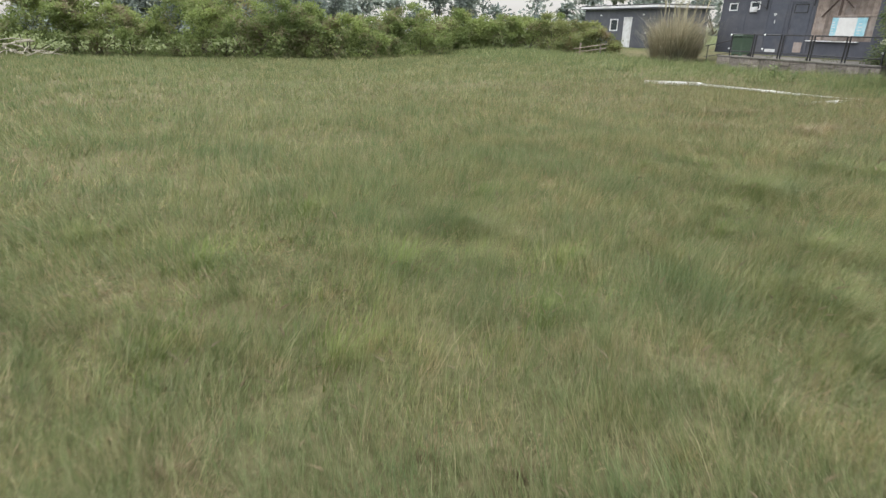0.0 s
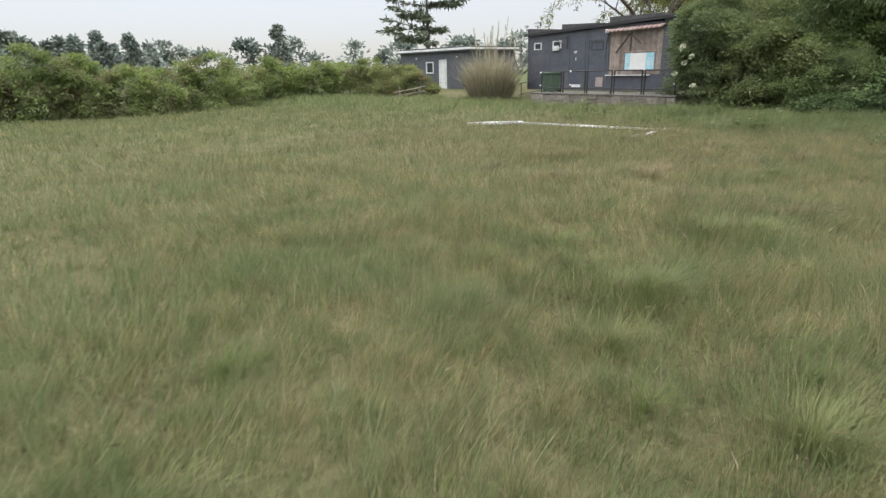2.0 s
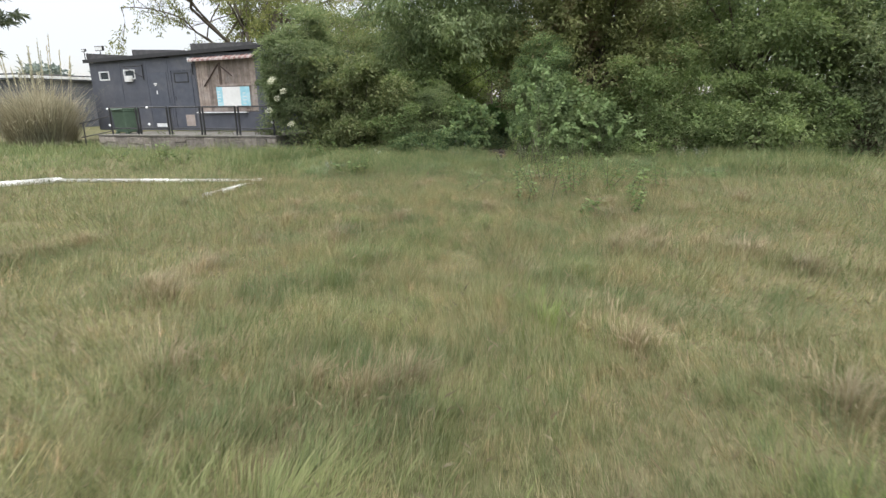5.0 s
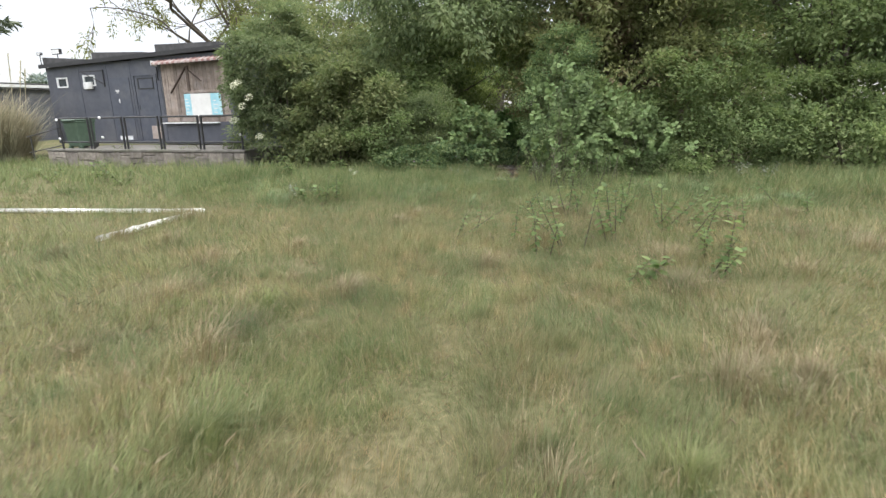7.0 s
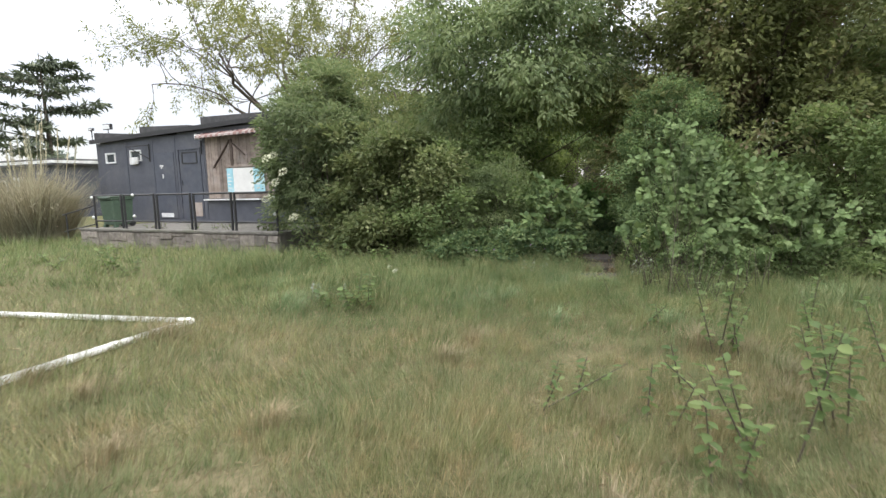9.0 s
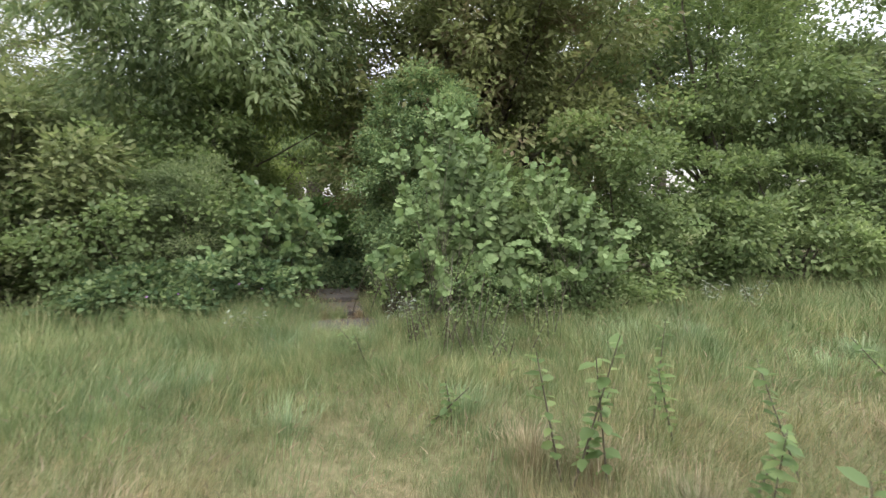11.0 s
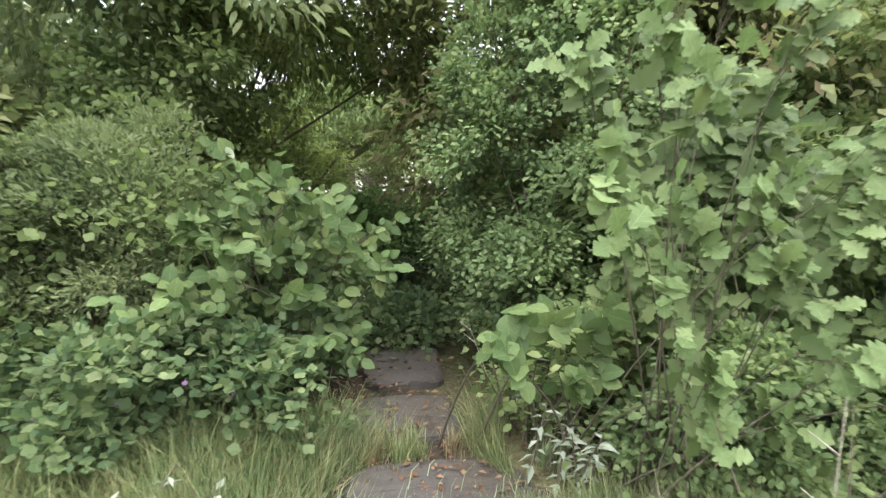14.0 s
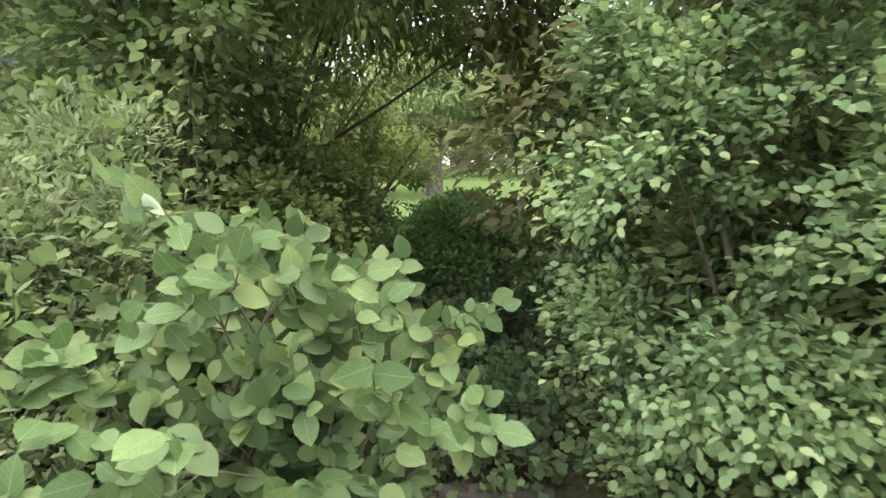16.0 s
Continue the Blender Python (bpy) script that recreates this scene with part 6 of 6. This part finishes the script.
for x, y, r, h in ((24.2, 34.6, 1.9, 1.0), (26.4, 34.2, 1.8, 1.1), (28.6, 34.6, 1.7, 1.2)):
    bush("field_hedge_bush", x, y, (r, 1.4, h), h * 0.95, "rounded bramble and thorn bush of the field hedge", M_HEDGE, LEAF_SMALL, 0.15, 170, 30, 150 + int(x), "bush", "bushes of the field hedge", 0.30, 0.1, 0.1, -0.5, 5, 0.03)
def build_brush_pile(x, y, seed):
    """A heap of cut branches thrown on one another."""
    rng = np.random.default_rng(seed)
    ob = thing("brush_pile", pose(x, y, gz(x, y)), "heap of bare cut branches beside the field hedge", "branches")
    for _ in range(46):
        a = rng.uniform(0, 2 * np.pi)
        c = rng.normal(size=2) * np.array([0.9, 0.5])
        L, z = rng.uniform(0.5, 1.3), abs(rng.normal()) * 0.35 + 0.06
        d = np.array([math.cos(a), math.sin(a), rng.normal() * 0.3]) * L
        p = np.array([c[0], c[1], z])
        tb = Tubes(5)
        tb.add([p - d * 0.5 + np.array([0, 0, max(0, 0.5 * d[2] - z + 0.02)]), p + rng.normal(size=3) * 0.05, p + d * 0.5 + np.array([0, 0, max(0, -0.5 * d[2] - z + 0.02)])], [0.028, 0.022, 0.012])
        part("branch", tb.mesh("branch", M_STALK), M_STALK, ob)


build_brush_pile(-4.4, 31.6, 91)
# far trees along the skyline, paled by the haze in their leaf colour
for i in range(34):
    x = (2 + i * 1.5 if i < 24 else -46 + (i - 24) * 4.5) + rngh.uniform(-0.7, 0.7)
    y = 96 + rngh.uniform(-6, 6)
    conifer("far_conifer", x, y, rngh.uniform(6.0, 8.2) if i < 24 else rngh.uniform(4.5, 6.5), rngh.uniform(2.0, 3.0), "haze-coloured dark conifer on the skyline", 200 + i, M_FAR_HAZED, 12, LEAF_SMALL, 0.52, "conifers on the skyline", 0.02, 14, flat=0.8)
conifer("far_conifer", 54.5, 90.0, 9.0, 1.8, "slim dark haze-coloured conifer standing alone on the skyline", 235, M_FAR_HAZED, 14, LEAF_SMALL, 0.5, "conifers on the skyline", 0.02, 20, slim=0.5, flat=0.9)
bush("field_tree", -1.8, 36.0, (2.6, 2.0, 1.5), 3.0, "rounded tree standing over the field hedge", M_HEDGE, LEAF_SMALL, 0.2, 220, 28, 170, "tree", "", 0.4, 0.1, 0.2, -0.8, 8, 0.06, trunk=1.4)
bush("field_tree", 4.5, 36.5, (2.0, 1.8, 1.2), 2.7, "rounded tree standing over the field hedge", M_HEDGE, LEAF_SMALL, 0.2, 180, 28, 171, "tree", "", 0.4, 0.1, 0.2, -0.8, 8, 0.06, trunk=1.4)
for i in range(16):
    x, y = 26 + i * 6.5 + rngh.uniform(-2, 2), 112 - i * 4.5 + rngh.uniform(-5, 5)
    h = rngh.uniform(2.4, 3.4)
    bush("far_tree", x, y, (rngh.uniform(4, 5.5), 4, h), h, "haze-coloured green tree on the skyline", M_FAR_HAZED, LEAF_SMALL, 0.8, 90, 11, 240 + i, "tree", "trees on the skyline", 0.9, 0.1, 0.1, -0.6, 5, 0.15)

for x, y, h in ((41, 9.5, 2.6), (44, 14.0, 3.2), (43, -4.5, 2.8), (47, -9.0, 3.2), (50, 0.4, 3.6), (51, 5.6, 3.8), (50, 10.8, 3.6)):
    bush("lawn_bush", x, y, (2.6, 2.8, h), h * 0.95, "leafy green bush on the edge of the lawn", M_DOGWOOD, LEAF_SMALL, 0.26, 260, 30, int(400 + x + 3 * y), "bush", "bushes round the lawn", 0.5, 0.1, 0.15, -0.8, 6, 0.05)
bush("lawn_tree", 41.5, 4.6, (2.3, 2.5, 1.55), 3.45, "pale green tree with a straight trunk on the lawn", M_OAK, LEAF_SMALL, 0.17, 420, 30, 430, "tree", "", 0.36, 0.4, 0.3, -0.7, 16, 0.14, trunk=2.4)
# trees closing the lawn beyond the gap
for i in range(9):
    x, y = 70 + rngh.uniform(-3, 3), -24 + i * 7
    h = rngh.uniform(4.5, 6)
    bush("far_tree", x, y, (4, 5, h), h * 0.9, "leafy tree closing the lawn beyond the hedge", M_DOGWOOD, LEAF_SMALL, 0.6, 150, 16, 270 + i, "tree", "trees beyond the lawn", 0.7, 0.1, 0.1, -0.7, 6, 0.2)

# ---------------------------------------------------------------- weeds in the grass
for i, (x, y, h, s, n) in enumerate(((18.8, 6.05, 0.60, 0.12, 70), (18.6, 6.35, 0.45, 0.11, 50), (15.1, 2.2, 0.6, 0.10, 36), (15.8, 2.45, 0.5, 0.09, 26), (16.14, 3.1, 0.42, 0.08, 24),
                                     (15.97, 1.42, 0.85, 0.11, 66), (16.25, 2.1, 0.55, 0.08, 24), (14.55, 0.56, 0.65, 0.10, 60), (15.3, 0.4, 0.5, 0.10, 40), (16.7, 0.6, 0.8, 0.11, 66),
                                     (17.6, 1.7, 0.55, 0.08, 24), (20.4, 12.2, 0.62, 0.11, 70), (20.1, 11.5, 0.5, 0.10, 50), (20.3, 13.6, 0.5, 0.1, 40), (16.9, -0.4, 0.6, 0.1, 34),
                                     (18.3, -1.5, 0.5, 0.1, 34), (20.9, 7.6, 0.6, 0.13, 60), (21.2, 6.7, 0.5, 0.12, 60), (19.9, 2.75, 0.35, 0.08, 18), (13.98, 1.5, 0.38, 0.10, 36), (15.46, 1.9, 0.95, 0.09, 60), (17.5, 1.8, 1.0, 0.10, 60), (16.9, 1.1, 0.7, 0.09, 48), (17.2, 0.4, 0.75, 0.10, 48), (16.2, 0.2, 0.6, 0.10, 44), (18.0, 0.9, 0.8, 0.09, 48), (15.7, 3.3, 0.4, 0.07, 24), (18.5, 2.3, 0.5, 0.08, 30))):
    weed(x, y, h * 0.92, 300 + i, s * 0.88, n, stems=max(2, n // 17), lean=0.20)


for i, (x, y, h, n) in enumerate(((19.95, 2.02, 0.80, 150), (20.02, 1.62, 0.70, 130), (19.85, 1.80, 0.55, 110), (20.0, 0.95, 0.75, 140), (19.6, 1.50, 0.42, 90), (20.15, 2.25, 0.5, 90), (21.35, 2.30, 0.62, 120), (21.2, 2.05, 0.5, 110))):
    weed(x, y, h, 320 + i, 0.042, n, "slender bramble shoots with small pale leaves before the oak", M_MAPLE, LEAF_ROUND, 8, 0.13)


def silver_plant(x, y, h, seed):
    """A silvery downy plant: upright shoots set with long woolly leaves."""
    return weed(x, y, h, seed, 0.075, 56, "silvery grey downy-leaved plant at the hedge foot", M_SILVER, LEAF_LONG, 4, 0.12)


for i, (x, y, h) in enumerate(((20.85, 2.32, 0.42), (20.9, 2.22, 0.34), (20.6, 4.11, 0.34), (20.9, -1.75, 0.42), (20.85, -2.15, 0.40), (21.5, 2.35, 0.52), (20.9, 1.1, 0.45), (19.0, 6.9, 0.3))):
    silver_plant(x, y, h, 340 + i)


def flower_head(x, y, z, seed, r=0.07):
    """A flat cream flower head of many tiny petals."""
    rng = np.random.default_rng(seed)
    ob = thing("elder_flower", pose(x, y, z, 0, -50, 0), "flat cream elder flower head on the bush", "flower", "elder flowers")
    n = 90
    a, q = rng.uniform(0, 6.283, n), r * np.sqrt(rng.random(n))
    P = np.stack([np.cos(a) * q, np.sin(a) * q, 0.02 * np.cos(q / r * 1.5)], -1)
    A = np.stack([np.cos(a), np.sin(a), rng.uniform(-0.2, 0.4, n)], -1)
    V, F = leaf_arrays(P, A, np.tile([-0.4, 0, 1.0], (n, 1)), np.full(n, r * 0.26), LEAF_SMALL)
    tagged(part("petals", np_mesh("petals", V, F, M_CREAM), M_CREAM, ob), kind="stuff")
    part("stalk", rod((0, 0, 0.0), (0.12, 0, -0.12), 0.004, 5), M_TWIG, ob)


for i, (x, y, z) in enumerate(((21.95, 9.6, 1.94), (22.4, 9.75, 2.02), (22.15, 9.55, 1.45), (22.3, 9.9, 1.1), (22.05, 9.3, 1.65), (22.2, 9.2, 0.7))):
    flower_head(x, y, z, 360 + i, 0.10)
for i, (x, y, z) in enumerate(((18.95, 5.73, 0.22), (18.9, 5.62, 0.18), (18.99, 5.68, 0.15))):
    flower_head(x, y, z, 370 + i, 0.028)

# one leaf turned pale side out on the hazel, and a bleached dead stalk
pale = thing("turned_leaf", pose(21.76, 3.94, 1.44, 250, 20, 80), "single pale leaf turned underside out on the hazel", "leaf")
part("blade", broad_leaf("turned_leaf", M_PALE, 0.3, 0.05, 0.25, 0.2), M_PALE, pale, m=Matrix.Scale(0.075, 4))
for i, (p, q) in enumerate((((21.75, 2.62, 0.42), (21.9, 2.42, -0.15)), ((19.75, 1.98, 0.66), (19.78, 2.03, -0.35)), ((22.3, 3.3, 0.9), (22.2, 3.5, -0.15)))):
    st = thing("dead_stalk", pose(*q), "thin bleached dead plant stalk", "stalk", "dead stalks")
    part("stem", rod((0, 0, 0), Vector(p) - Vector(q), 0.0030, 6, r2=0.0018), M_STALK, st)
    for f in (0.5, 0.7, 0.85):
        b = (Vector(p) - Vector(q)) * f
        part("twig", rod(b, b + Vector((0.02, 0.07 * (1 if f > 0.6 else -1), 0.06)), 0.003, 5, r2=0.0015), M_STALK, st)


def cranesbill(x, y, z, seed):
    """A small five-petalled lilac flower on a stalk."""
    ob = thing("cranesbill_flower", pose(x, y, z, 0, -35, 0), "small lilac cranesbill flower among the ivy", "flower", "cranesbill flowers")
    for i in range(5):
        a = 2 * math.pi * i / 5
        V, F = leaf_arrays(np.zeros((1, 3)), np.array([[math.cos(a), math.sin(a), 0.25]]), np.array([[0, 0, 1.0]]), np.array([0.018]), LEAF_OVAL)
        part("petal", np_mesh("petal", V, F, M_LILAC), M_LILAC, ob)
    part("stalk", rod((0, 0, 0), (0.03, 0, -0.12), 0.0015, 5), M_TWIG, ob)


for i, (x, y, h) in enumerate(((21.2, 4.35, 0.42), (21.15, 4.7, 0.38), (21.35, 4.1, 0.45), (21.1, 5.0, 0.36), (21.3, 3.85, 0.40))):
    cranesbill(x, y, gz(x, y) + h, 380 + i)

# tufts of weed along the terrace edge
for i, (u, h) in enumerate(((4.9, 0.16), (5.2, 0.22), (6.2, 0.2), (7.3, 0.26), (7.7, 0.2), (8.6, 0.24), (9.3, 0.22))):
    p = HUT @ Vector((u, -1.9 + 0.12 * (i % 3), 0))
    w = weed(p.x, p.y, h, 390 + i, 0.05, 24, "small weed tuft growing on the terrace", stems=5, lean=0.1)
    w.location.z = 0.298
